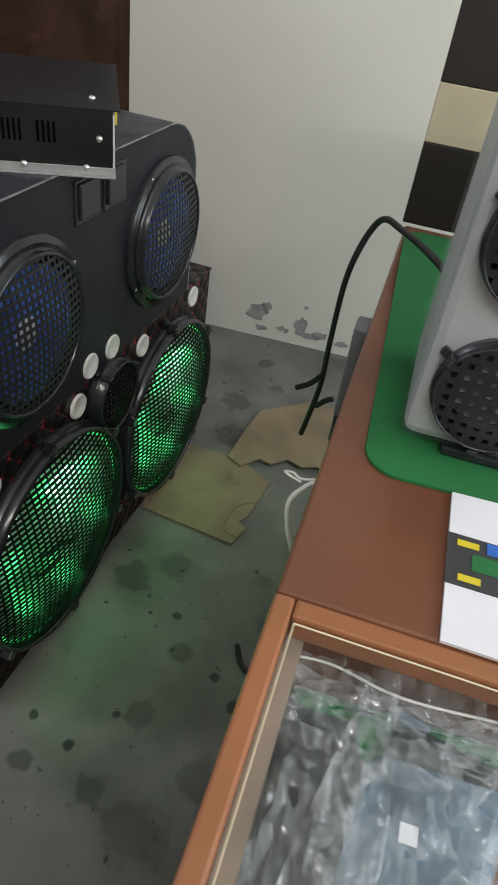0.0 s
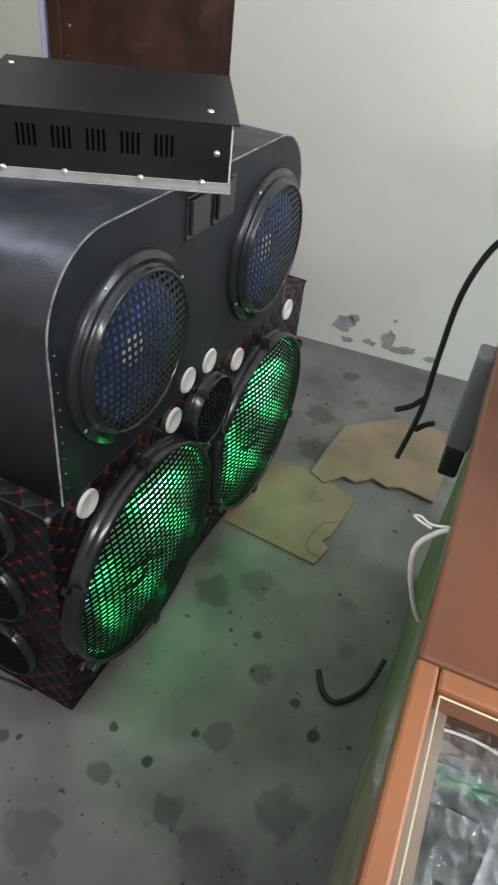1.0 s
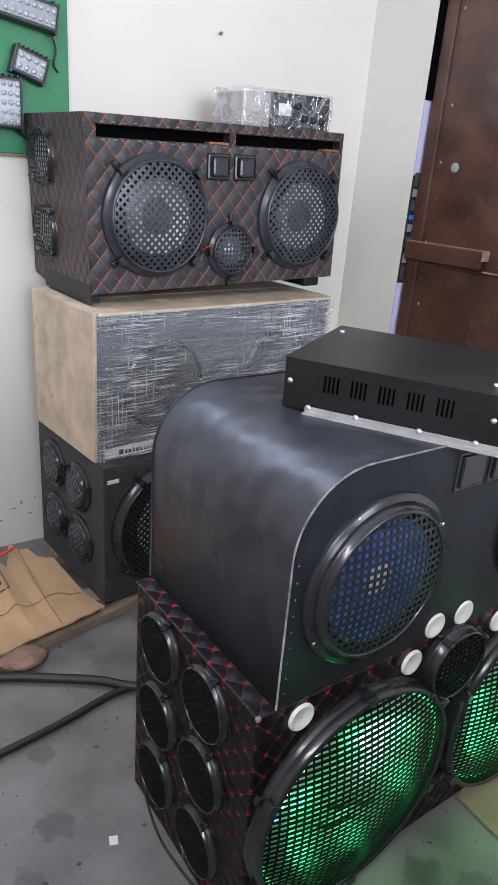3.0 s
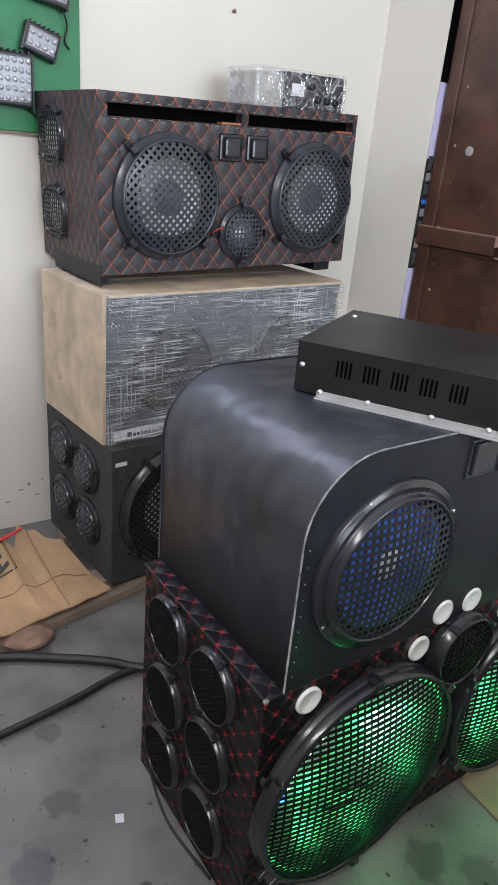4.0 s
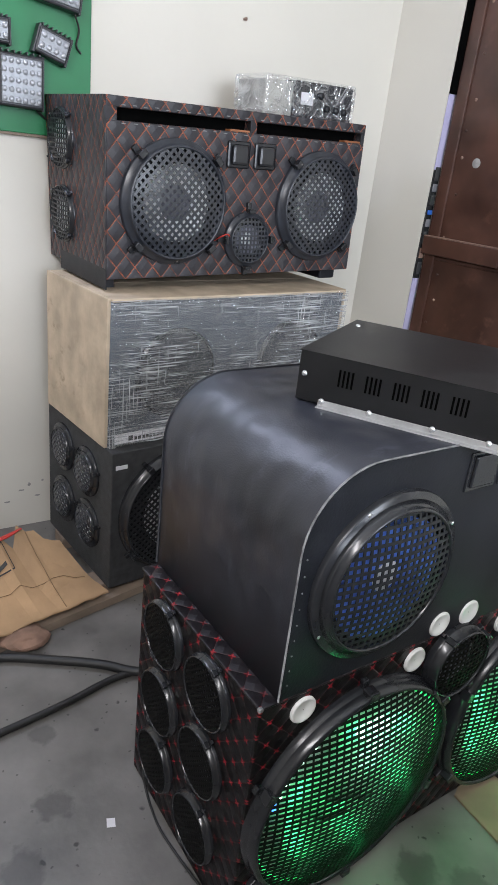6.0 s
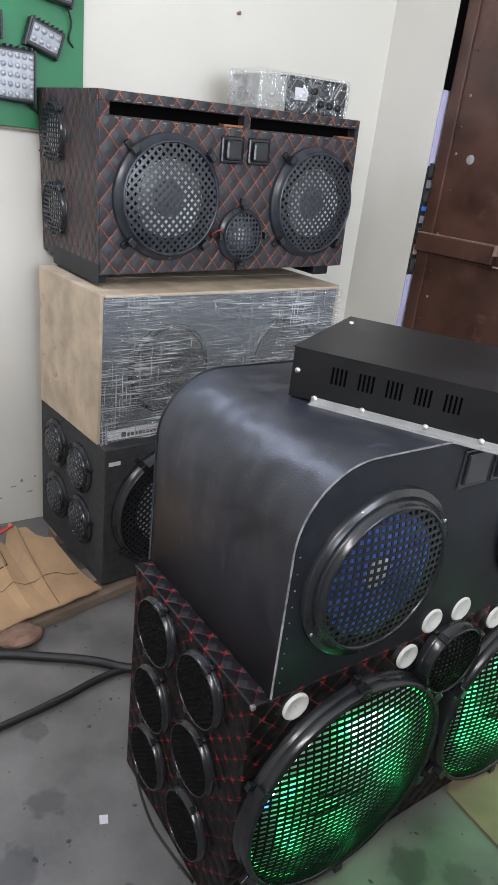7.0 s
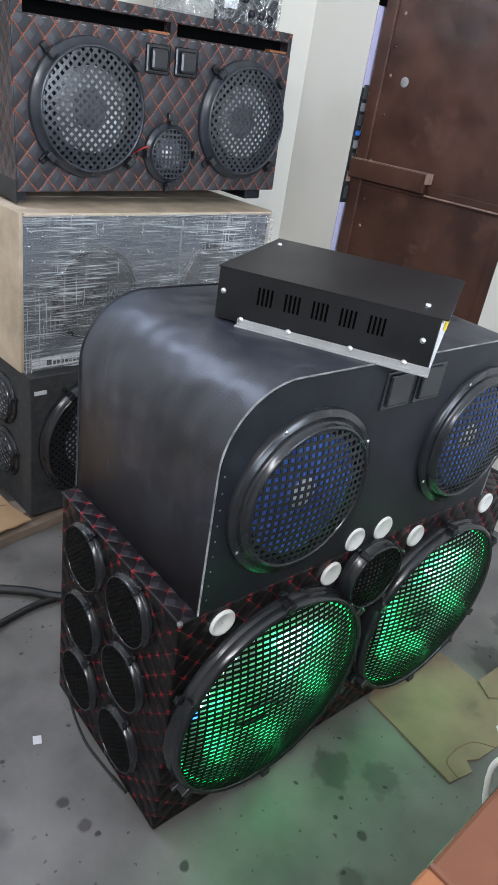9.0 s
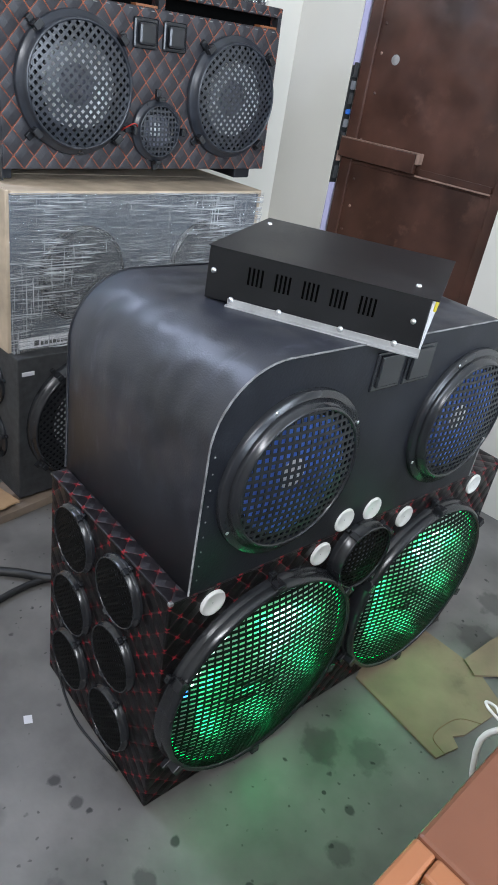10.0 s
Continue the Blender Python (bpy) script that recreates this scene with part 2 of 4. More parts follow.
CONEDARK = material("dark_paper_cone", (0.16, 0.16, 0.2), 0.5, vary=0.2, scale=20)
SLATE = material("slate_grey_front", (0.048, 0.058, 0.075), 0.5, vary=0.25, scale=10)
# Body base made darker than the ledge's; its side's shade is in the colour.
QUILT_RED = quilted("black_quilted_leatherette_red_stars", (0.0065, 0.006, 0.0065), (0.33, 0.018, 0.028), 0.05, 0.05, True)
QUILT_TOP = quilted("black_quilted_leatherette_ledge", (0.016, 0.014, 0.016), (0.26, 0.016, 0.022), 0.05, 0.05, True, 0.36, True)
QUILT_RUST = quilted("black_quilted_leatherette_rust_seams", (0.040, 0.039, 0.044), (0.42, 0.11, 0.045), 0.057, 0.066, False)
QUILT_SIDE = quilted("black_quilted_leatherette_fine_rust_seams", (0.040, 0.039, 0.044), (0.42, 0.11, 0.045), 0.042, 0.064, False)
TRIM = material("grey_edge_piping", (0.17, 0.17, 0.17), 0.5, vary=0.5, scale=40)
WHITEPL = material("white_plastic", (0.78, 0.77, 0.75), 0.4, vary=0.05, scale=20)
AMPBLACK = material("black_powder_coat", (0.010, 0.010, 0.011), 0.38, vary=0.3, scale=6, bump=0.15, bump_scale=500, spec=0.3)
ALU = material("brushed_aluminium", (0.42, 0.42, 0.42), 0.5, metal=0.7, vary=0.12, scale=25)
# Near-black for slot depths and the frame top; their shade is coloured in.
VOID = material("unlit_black", (0.002, 0.002, 0.002), 1.0, bump=0.0, spec=0.02)
MESHBLACK = material("matt_black_mesh", (0.004, 0.004, 0.004), 0.6, vary=0.2, scale=30, bump=0.0, spec=0.12)
CREASE = material("cardboard_crease", (0.22, 0.14, 0.075), 0.9)
STEEL = material("screw_steel", (0.75, 0.75, 0.74), 0.3, metal=0.9, vary=0.1)
CARD = material("brown_cardboard", (0.48, 0.385, 0.28), 0.75, vary=0.2, scale=11, bump=0.3, bump_scale=90)
FLAPCARD = material("tan_cardboard", (0.37, 0.235, 0.125), 0.8, vary=0.22, scale=6, bump=0.35, bump_scale=70)
SHEETCARD = material("dull_brown_cardboard", (0.25, 0.185, 0.12), 0.85, vary=0.2, scale=7, bump=0.3, bump_scale=70)
CLEAR = clear_film("smooth_clear_plastic", 0.05, 0.10, (((4, 4, 4), 10, 0.3),), 0.001, 0.2)
FILM = clear_film("stretch_film", 0.08, 1.0, (((4, 4, 190), 3, 0.1), ((6, 6, 280), -9, 0.1), ((6, 6, 250), 15, 0.1), ((7, 7, 330), -24, 0.0), ((230, 1, 5.0), 5, 0.1), ((170, 1, 4.0), -7, 0.1), ((7, 7, 160), 38, 0.4), ((7, 7, 180), -44, 0.4)), 0.003, 0.35)
BAG = clear_film("plastic_bag", 0.055, 0.30, (((7, 7, 7), 20, 1.6), ((18, 18, 18), 50, 1.2)), 0.004, 0.1)
CRUMPLED = clear_film("crumpled_wrap", 0.06, 0.6, (((9, 9, 9), 20, 1.6), ((20, 20, 20), 50, 1.0)), 0.004, 0.7)
DOORBROWN = material("brown_enamel_steel", (0.062, 0.027, 0.018), 0.36, vary=0.5, scale=4.5, bump=0.12, bump_scale=25)
RUST = material("chipped_edge", (0.25, 0.16, 0.12), 0.7, vary=0.3, scale=30)
GREENB = material("green_painted_board", (0.012, 0.17, 0.06), 0.5, vary=0.15, scale=4)
GREENMAT = material("green_felt_mat", (0.008, 0.125, 0.03), 0.85, vary=0.12, scale=10, bump=0.3, bump_scale=400)
LAMPGREY = material("lamp_housing_black", (0.03, 0.03, 0.033), 0.4, metal=0.3, vary=0.2)
LENSBACK = material("lamp_reflector", (0.17, 0.175, 0.185), 0.3, metal=0.3, vary=0.2, scale=60)
LENS = material("clear_led_lens", (0.34, 0.35, 0.37), 0.2, metal=0.3, vary=0.2, scale=60)
STRIPGREY = material("grey_plastic", (0.16, 0.16, 0.17), 0.5)
DESKWOOD = material("reddish_brown_laminate", (0.15, 0.057, 0.03), 0.32, vary=0.22, scale=4, bump=0.05)
DESKEDGE = material("orange_brown_edge_band", (0.26, 0.10, 0.042), 0.35, vary=0.12, scale=6)
DARKWOOD = material("dark_brown_panel", (0.010, 0.005, 0.004), 0.5, vary=0.2, scale=5)
BEIGE = material("beige_band", (0.42, 0.36, 0.25), 0.5, vary=0.08, scale=6)
CARTON = material("grey_carton", (0.36, 0.35, 0.32), 0.6, vary=0.25, scale=18)
PAPER = material("white_paper", (0.64, 0.63, 0.66), 0.7, vary=0.05, scale=8)
INK = material("black_ink", (0.03, 0.03, 0.03), 0.7)
RUBBER = material("black_cable_rubber", (0.014, 0.014, 0.014), 0.5, vary=0.2, scale=30)
REDWIRE = material("red_wire", (0.45, 0.03, 0.02), 0.45)
WHITEWIRE = material("white_wire", (0.7, 0.7, 0.66), 0.5)
STONE = material("brown_brick_lump", (0.23, 0.14, 0.10), 0.9, vary=0.3, scale=20, bump=0.5, bump_scale=60)
PLANK = material("grey_brown_plank", (0.21, 0.16, 0.12), 0.8, vary=0.25, scale=12, bump=0.3, bump_scale=80)
SILVER = material("silver_grey_cabinet", (0.33, 0.35, 0.36), 0.35, vary=0.08, scale=6)
PLASTER = material("bare_grey_plaster", (0.30, 0.29, 0.28), 0.9, vary=0.2, scale=25, bump=0.4)
LILAC = material("lilac_outside_wall", (0.45, 0.42, 0.60), 0.8, vary=0.1, scale=2)
BLUEPL = material("blue_terminal_plastic", (0.03, 0.12, 0.45), 0.4)
YELLOWPL = material("yellow_terminal_plastic", (0.6, 0.48, 0.03), 0.4)
LED_G = glowing("green_led", GREEN, 1.5)

scuffed(VINYL, (0.085, 0.09, 0.12), 0.8, 0.030, (1.0, 3.0, 1.0))
scuffed(DULLBLACK, (0.05, 0.052, 0.06), 0.7, 0.006)
scuffed(AMPBLACK, (0.06, 0.06, 0.06), 0.8, 0.0, (1.0, 0.35, 1.0))
scuffed(DOORBROWN, (0.20, 0.10, 0.07), 0.55, 0.012)
scuffed(CARD, (0.22, 0.16, 0.105), 0.9, 0.012, (0.5, 1.0, 1.6))
scuffed(SHEETCARD, (0.12, 0.085, 0.05), 0.6, 0.006)
scuffed(FLAPCARD, (0.16, 0.095, 0.05), 0.6, 0.008)
scuffed(DESKWOOD, (0.24, 0.11, 0.06), 0.5, 0.0, (0.15, 1.5, 1.0))
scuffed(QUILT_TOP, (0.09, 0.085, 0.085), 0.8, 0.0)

# ---- mesh helpers ----


def part(name, bm, mat, parent=None, label="", smooth=False):
    me = bpy.data.meshes.new(name)
    if smooth:
        for f in bm.faces:
            f.smooth = True
    bm.normal_update()
    bm.to_mesh(me)
    bm.free()
    me.materials.append(mat)
    ob = new(name, me)
    ob.parent = parent
    if label:
        ob["label"] = label
    return ob


def thing(name, m, label, category, group="", kind=""):
    ob = new(name)
    ob.matrix_world = m
    ob.empty_display_size = 0.05
    return tagged(ob, label, category, group, kind)


def box(bm, x0, x1, y0, y1, z0, z1, bevel=0.0, m=None, segs=2):
    t = bmesh.new()
    bmesh.ops.create_cube(t, size=1)
    for v in t.verts:
        v.co = Vector((x0 + (v.co.x + 0.5) * (x1 - x0), y0 + (v.co.y + 0.5) * (y1 - y0), z0 + (v.co.z + 0.5) * (z1 - z0)))
    if bevel:
        bmesh.ops.bevel(t, geom=list(t.edges), offset=bevel, segments=segs, affect="EDGES", profile=0.5)
    merge(bm, t, m)
    return bm


def merge(bm, t, m=None):
    verts = {}
    for v in t.verts:
        verts[v] = bm.verts.new(m @ v.co if m else v.co)
    for f in t.faces:
        try:
            bm.faces.new([verts[v] for v in f.verts]).smooth = f.smooth
        except ValueError:
            pass
    t.free()


def lathe(bm, profile, segs=48, m=None, cap=False):
    """Profile of (radius, height) turned about the -y axis (height counts outwards)."""
    rings = []
    for r, h in profile:
        ring = [Vector((r * math.cos(2 * math.pi * i / segs), -h, r * math.sin(2 * math.pi * i / segs))) for i in range(segs)]
        rings.append([bm.verts.new(m @ v if m else v) for v in ring])
    for a, b in zip(rings, rings[1:]):
        for i in range(segs):
            j = (i + 1) % segs
            bm.faces.new((a[i], a[j], b[j], b[i])).smooth = True
    if cap:
        bm.faces.new(rings[-1])
    return bm


def tube(bm, pts, r, sides=8, m=None):
    pts = [Vector(p) for p in pts]
    rings = []
    up = Vector((0.13, 0.21, 0.97))
    for i, p in enumerate(pts):
        d = (pts[min(i + 1, len(pts) - 1)] - pts[max(i - 1, 0)]).normalized()
        a = d.cross(up).normalized()
        b = d.cross(a)
        ring = [p + (a * math.cos(2 * math.pi * k / sides) + b * math.sin(2 * math.pi * k / sides)) * r for k in range(sides)]
        rings.append([bm.verts.new(m @ v if m else v) for v in ring])
    for a, b in zip(rings, rings[1:]):
        for k in range(sides):
            bm.faces.new((a[k], a[(k + 1) % sides], b[(k + 1) % sides], b[k])).smooth = True
    bm.faces.new(rings[0])
    bm.faces.new(rings[-1][::-1])
    return bm


def smooth_line(pts, n=8):
    """Catmull-Rom through pts."""
    pts = [Vector(p) for p in pts]
    q = [pts[0] * 2 - pts[1], *pts, pts[-1] * 2 - pts[-2]]
    out = []
    for i in range(1, len(q) - 2):
        a, b, c, d = q[i - 1:i + 3]
        for k in range(n):
            t = k / n
            out.append(0.5 * (2 * b + (c - a) * t + (2 * a - 5 * b + 4 * c - d) * t * t + (3 * b - a - 3 * c + d) * t ** 3))
    return out + [pts[-1]]


def slab(bm, outline, z0, z1, m=None):
    """A prism over a plan outline."""
    lo = [bm.verts.new((m @ Vector((x, y, z0))) if m else Vector((x, y, z0))) for x, y in outline]
    hi = [bm.verts.new((m @ Vector((x, y, z1))) if m else Vector((x, y, z1))) for x, y in outline]
    bm.faces.new(lo[::-1])
    bm.faces.new(hi)
    n = len(lo)
    for i in range(n):
        bm.faces.new((lo[i], lo[(i + 1) % n], hi[(i + 1) % n], hi[i]))
    return bm


def bars(bm, R, pitch, width, base, dome, angle, m, depth=0.002):
    """One family of parallel wires of a domed grille."""
    n = int(R / pitch)
    ca, sa = math.cos(angle), math.sin(angle)
    for i in range(-n, n + 1):
        off = i * pitch
        half = math.sqrt(max(R * R - off * off, 0))
        if half < pitch * 0.5:
            continue
        k = max(3, int(half / R * 14))
        rows = []
        for j in range(k + 1):
            s = -half + 2 * half * j / k
            row = []
            for w, drop in ((-width / 2, depth), (-width / 2, 0), (width / 2, 0), (width / 2, depth)):
                x, z = s * ca - (off + w) * sa, s * sa + (off + w) * ca
                h = base + dome * max(0, 1 - (x * x + z * z) / (R * R)) - drop
                row.append(bm.verts.new(m @ Vector((x, -h, z))))
            rows.append(row)
        for a, b in zip(rows, rows[1:]):
            for q in range(3):
                bm.faces.new((a[q], a[q + 1], b[q + 1], b[q]))


def driver(parent, m, R, proud, dome, pitch, wire, slant, cone_mat, name="speaker", led=None, label="", clips=4, cap_mat=None, clip_turn=0.6, segs=56, open_to=0.91, cone_r=0.62, tab=0.0, cap_r=0.26, guard=None, rim=None):
    """A loudspeaker under a round guard: ring, wire guard, surround, cone, dust cap, clips."""
    q = open_to
    ring = lathe(bmesh.new(), [(R, -0.002), (R, proud * 0.30), (R * 0.985, proud * 0.42), (R * (q + 0.055), proud * 0.45), (R * (q + 0.045), proud * 0.9), (R * (q + 0.02), proud * 1.04),
                               (R * q, proud * 0.94), (R * (q - 0.01), proud * 0.4), (R * (q - 0.01), 0.0)], segs, m)
    ring = part(name, ring, rim or PLASTIC, parent, label)
    g = bmesh.new()
    for a in slant:
        k = 0 if a == slant[0] else 1
        bars(g, R * (q + 0.005), pitch[k], wire[k], proud * 0.88, dome, a, m)
    part("grille", g, guard or MESHMETAL, ring)
    c = cone_r
    part("surround", lathe(bmesh.new(), [(R * (q - 0.01), proud * 0.45), (R * (c + 0.2), proud * 0.5), (R * (c + 0.1), proud * 0.66), (R * c, proud * 0.45)], segs, m), PLASTIC if not led else cone_mat, ring)
    part("cone", lathe(bmesh.new(), [(R * c, proud * 0.45), (R * c * 0.7, proud * 0.2), (R * cap_r, 0.005), (R * cap_r * 0.8, 0.004)], segs, m), cone_mat, ring)
    cap = lathe(bmesh.new(), [(R * cap_r, 0.004), (R * cap_r * 0.9, proud * 0.22), (R * cap_r * 0.6, proud * 0.4), (R * cap_r * 0.3, proud * 0.48), (0.002, proud * 0.5)], 28, m)
    part("dust_cap", cap, cap_mat or cone_mat, ring)
    if led:
        t = lathe(bmesh.new(), [(R * (q - 0.02), proud * 0.42), (R * (q - 0.02), proud * 0.5), (R * (q - 0.04), proud * 0.5), (R * (q - 0.04), proud * 0.44)], segs, m)
        part("led_ring", t, led, ring)
    c = R * 0.022 + (0.009 if tab else 0.005)
    for i in range(clips):
        a = clip_turn + 2 * math.pi * i / clips
        turn = m @ Matrix.Rotation(-a, 4, "Y")
        b = bmesh.new()
        box(b, R * 0.95, R + c * 0.7, -proud * 1.08, -proud * 0.4, -c, c, 0.002, turn)
        box(b, R * 0.99, R + max(c * 1.7, tab), -min(proud * 0.45, 0.012), 0.0, -c * 0.7, c * 0.7, 0.002, turn)
        part("clip", b, PLASTIC, ring)
    return ring


def on_front(x, z, y=0.0):
    return Matrix.Translation((x, y, z))


def on_left(y, z, x=0.0):
    return Matrix.Translation((x, y, z)) @ Matrix.Rotation(-math.pi / 2, 4, "Z")


# ---- the room ----
def east_x(y):
    return 1.722 - 0.115 * y


def north_y(x):
    return 1.626 - 0.03 * x


def structure(name, bm, mat, label, category):
    return tagged(part(name, bm, mat), label, category, kind="structure")


structure("floor", slab(bmesh.new(), [(-2.8, -2.8), (4.2, -2.8), (4.2, 3.2), (-2.8, 3.2)], -0.1, 0.0), FLOOR, "grey stained concrete floor with dark oily spots", "floor")
structure("ceiling", slab(bmesh.new(), [(-2.8, -2.8), (2.2, -2.8), (2.2, 1.9), (-2.8, 1.9)], 2.8, 2.9), CEIL, "plain white painted ceiling", "ceiling")
DY0, DY1, DTOP = 0.59, 1.298, 2.1          # door opening in the east wall
wall = bmesh.new()
for y0, y1, z0, z1 in ((-2.8, DY0, 0, 2.8), (DY1, 1.75, 0, 2.8), (DY0, DY1, DTOP, 2.8)):
    slab(wall, [(east_x(y0), y0), (east_x(y0) + 0.16, y0), (east_x(y1) + 0.16, y1), (east_x(y1), y1)], z0, z1)
wall_east = structure("wall_east", wall, WALL, "cream painted wall with peeling paint near the floor", "wall")
wall_north = structure("wall_north", slab(bmesh.new(), [(-2.8, north_y(-2.8)), (1.56, north_y(1.56)), (1.56, 1.85), (-2.8, 1.9)], 0, 2.8), WALL, "plain cream painted wall", "wall")
structure("wall_south", slab(bmesh.new(), [(-2.8, -2.8), (2.2, -2.8), (2.2, -2.65), (-2.8, -2.65)], 0, 2.8), WALL, "plain cream painted wall", "wall")
structure("wall_west", slab(bmesh.new(), [(-2.8, -2.65), (-2.65, -2.65), (-2.65, 1.9), (-2.8, 1.9)], 0, 2.8), WALL, "plain cream painted wall", "wall")
structure("backdrop", slab(bmesh.new(), [(3.0, -0.5), (3.1, -0.5), (3.1, 3.0), (3.0, 3.0)], 0, 2.8), LILAC, "lilac wall seen past the door", "wall")
bm = bmesh.new()
EY = -math.atan(0.115)
# peeling patches low on the east wall
rng = random.Random(4)
for cy, cz, w, h in ((0.057, 0.105, 0.042, 0.05), (0.02, 0.13, 0.02, 0.03), (-0.123, 0.08, 0.026, 0.045), (-0.2, 0.062, 0.04, 0.018), (-0.05, 0.058, 0.02, 0.012),
                     (0.03, 0.04, 0.03, 0.012), (-0.13, 0.165, 0.012, 0.01), (-0.07, 0.05, 0.012, 0.012), (-0.29, 0.05, 0.03, 0.014), (-0.16, 0.05, 0.05, 0.012)):
    pts = []
    for i in range(16):
        a = 2 * math.pi * i / 16
        k = 0.55 + 0.6 * rng.random()
        pts.append((cy + w * k * math.cos(a), cz + h * k * math.sin(a)))
    vs = [bm.verts.new((east_x(y) - 0.0025, y, z)) for y, z in pts]
    bm.faces.new(vs)
part("bare_patch", bm, PLASTER, wall_east, "grey plaster where paint has peeled")

bm = bmesh.new()
for cx, cz, w, h in ((0.08, 0.15, 0.010, 0.005), (0.11, 0.17, 0.006, 0.009), (0.14, 0.12, 0.012, 0.004), (0.03, 0.11, 0.014, 0.004), (0.16, 0.18, 0.005, 0.006), (-0.04, 0.14, 0.008, 0.005)):
    pts = [(cx + w * (0.5 + 0.7 * rng.random()) * math.cos(i * math.pi / 6), cz + h * (0.5 + 0.7 * rng.random()) * math.sin(i * math.pi / 6)) for i in range(12)]
    bm.faces.new([bm.verts.new((x, north_y(x) - 0.0025, z)) for x, z in pts])
part("smudge", bm, PLASTER, wall_north, "grey smudges on the paint")

# steel door, standing a little open in its opening
door = thing("door_1", pose(east_x(DY0) + 0.055, DY0 + 0.012, 0, 0, 0, math.degrees(math.atan2(1, -0.115)) + 0.3), "brown enamelled steel door with a flat bolt bar", "door", kind="structure")
DW = 0.688
b = bmesh.new()
box(b, 0, DW, -0.02, 0.02, 0.01, 2.07, 0.004)
leaf = part("leaf", b, DOORBROWN, door)
b = bmesh.new()
for x0, x1 in ((DW - 0.05, DW), (0, 0.045)):
    box(b, x0, x1, 0.018, 0.03, 0.01, 2.07, 0.004)
box(b, 0.045, DW - 0.05, 0.018, 0.027, 1.075, 1.09, 0.003)
part("stile", b, DOORBROWN, door)
part("bolt_bar", box(bmesh.new(), DW - 0.335, DW + 0.004, 0.03, 0.05, 1.092, 1.158, 0.003), DOORBROWN, door, "flat brown steel bolt bar")
b = bmesh.new()
box(b, DW - 0.337, DW + 0.002, 0.028, 0.051, 1.1585, 1.1625, 0.001)
box(b, DW - 0.35, DW - 0.338, 0.02, 0.055, 1.125, 1.1625, 0.002)
part("worn_bar_edge", b, RUST, door, "bar edge worn to pale metal")
part("worn_ridge", box(bmesh.new(), 0.05, DW - 0.338, 0.0275, 0.036, 1.083, 1.089, 0.002), RUST, door)
part("recess_strip", box(bmesh.new(), 0.05, DW - 0.351, 0.0275, 0.031, 1.0895, 1.112, 0.001), DOORBROWN, door)
for k in range(14):
    z = 0.3 + 0.125 * k
    part("weld_spot", lathe(bmesh.new(), [(0.006, 0.0), (0.004, 0.003), (0.001, 0.004)], 10, Matrix.Translation((DW - 0.075 + 0.008 * math.sin(k * 2.1), 0.02, z + 0.03 * math.sin(k * 5.0))) @ Matrix.Rotation(math.pi, 4, "Z")), RUST if k % 2 else DOORBROWN, door)
b = bmesh.new()
lathe(b, [(0.017, 0.0), (0.014, 0.0015), (0.001, 0.002)], 18, Matrix.Translation((DW - 0.14, 0.0205, 1.436)) @ Matrix.Rotation(math.pi, 4, "Z"))
part("filler_spot", b, PLASTER, door, "pale filler spot")

# reveal of the opening beside the free edge of the door
jamb = thing("door_frame", pose(east_x(DY1) + 0.002, DY1 - 0.0015, 0, 0, 0, 0), "dark steel door frame with lilac strips for the lit gap, and latch", "door frame", kind="structure")
# Top of the steel frame, coloured near-black to hold its shadow.
part("shaded_frame_angle", box(bmesh.new(), 0, 0.034, -0.012, 0.0, 1.66, 2.098, 0.002), VOID, jamb)
# Lilac strips stand for the lit gap past the door edge.
for z0, z1 in ((0.0, 0.99), (1.40, 1.6595)):
    part("lilac_gap_strip", box(bmesh.new(), 0, 0.034, -0.004, 0.0, z0, z1, 0.001), LILAC, jamb, "lilac strip standing for the lit gap")
# Dark strip added as backing for the clutter in the gap.
part("gap_backing", box(bmesh.new(), 0, 0.034, -0.004, 0.0, 0.9905, 1.3995, 0.001), RUBBER, jamb, "dark backing strip in the gap")
for z, h, mt in ((1.385, 0.05, INK), (1.335, 0.03, STRIPGREY), (1.29, 0.04, INK), (1.245, 0.018, BLUEPL), (1.205, 0.03, STRIPGREY), (1.15, 0.05, INK), (1.09, 0.04, RUST), (1.03, 0.05, INK)):
    part("latch_piece", box(bmesh.new(), 0.004, 0.03, -0.010, -0.0045, z - h / 2, z + h / 2, 0.003), mt, jamb)

# ---- the lit loudspeaker cabinet in the middle ----
W, D, H = 1.027, 0.437, 0.564
lower = thing("subwoofer_cabinet", pose(0, 0, 0), "black quilted speaker cabinet with red stitching and green lit woofers", "speaker cabinet")
part("body", box(bmesh.new(), 0, W, 0, D, 0.0, H, 0.006), QUILT_RED, lower)
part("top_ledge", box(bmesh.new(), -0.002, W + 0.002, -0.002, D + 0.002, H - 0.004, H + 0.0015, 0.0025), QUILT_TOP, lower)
part("corner_tape", box(bmesh.new(), -0.003, 0.006, -0.003, 0.005, H - 0.006, H + 0.002, 0.002), TRIM, lower, "worn pale corner")
HORIZ = (0.0, math.pi / 2)
DIAG = (math.pi / 4, -math.pi / 4)
for x in (0.25, 0.765):
    driver(lower, on_front(x, 0.270), 0.250, 0.034, 0.034, (0.0118, 0.0158), (0.0054, 0.0032), HORIZ, CONE, "woofer", LED_G, "large woofer lit green behind a black guard", 6, None, 0.6, 72, 0.93, 0.62, 0.0, 0.26, MESHBLACK)
driver(lower, on_front(0.478, 0.492), 0.08, 0.035, 0.008, (0.011, 0.012), (0.004, 0.004), HORIZ, CONEDARK, "midrange", None, "", 4, guard=MESHBLACK)
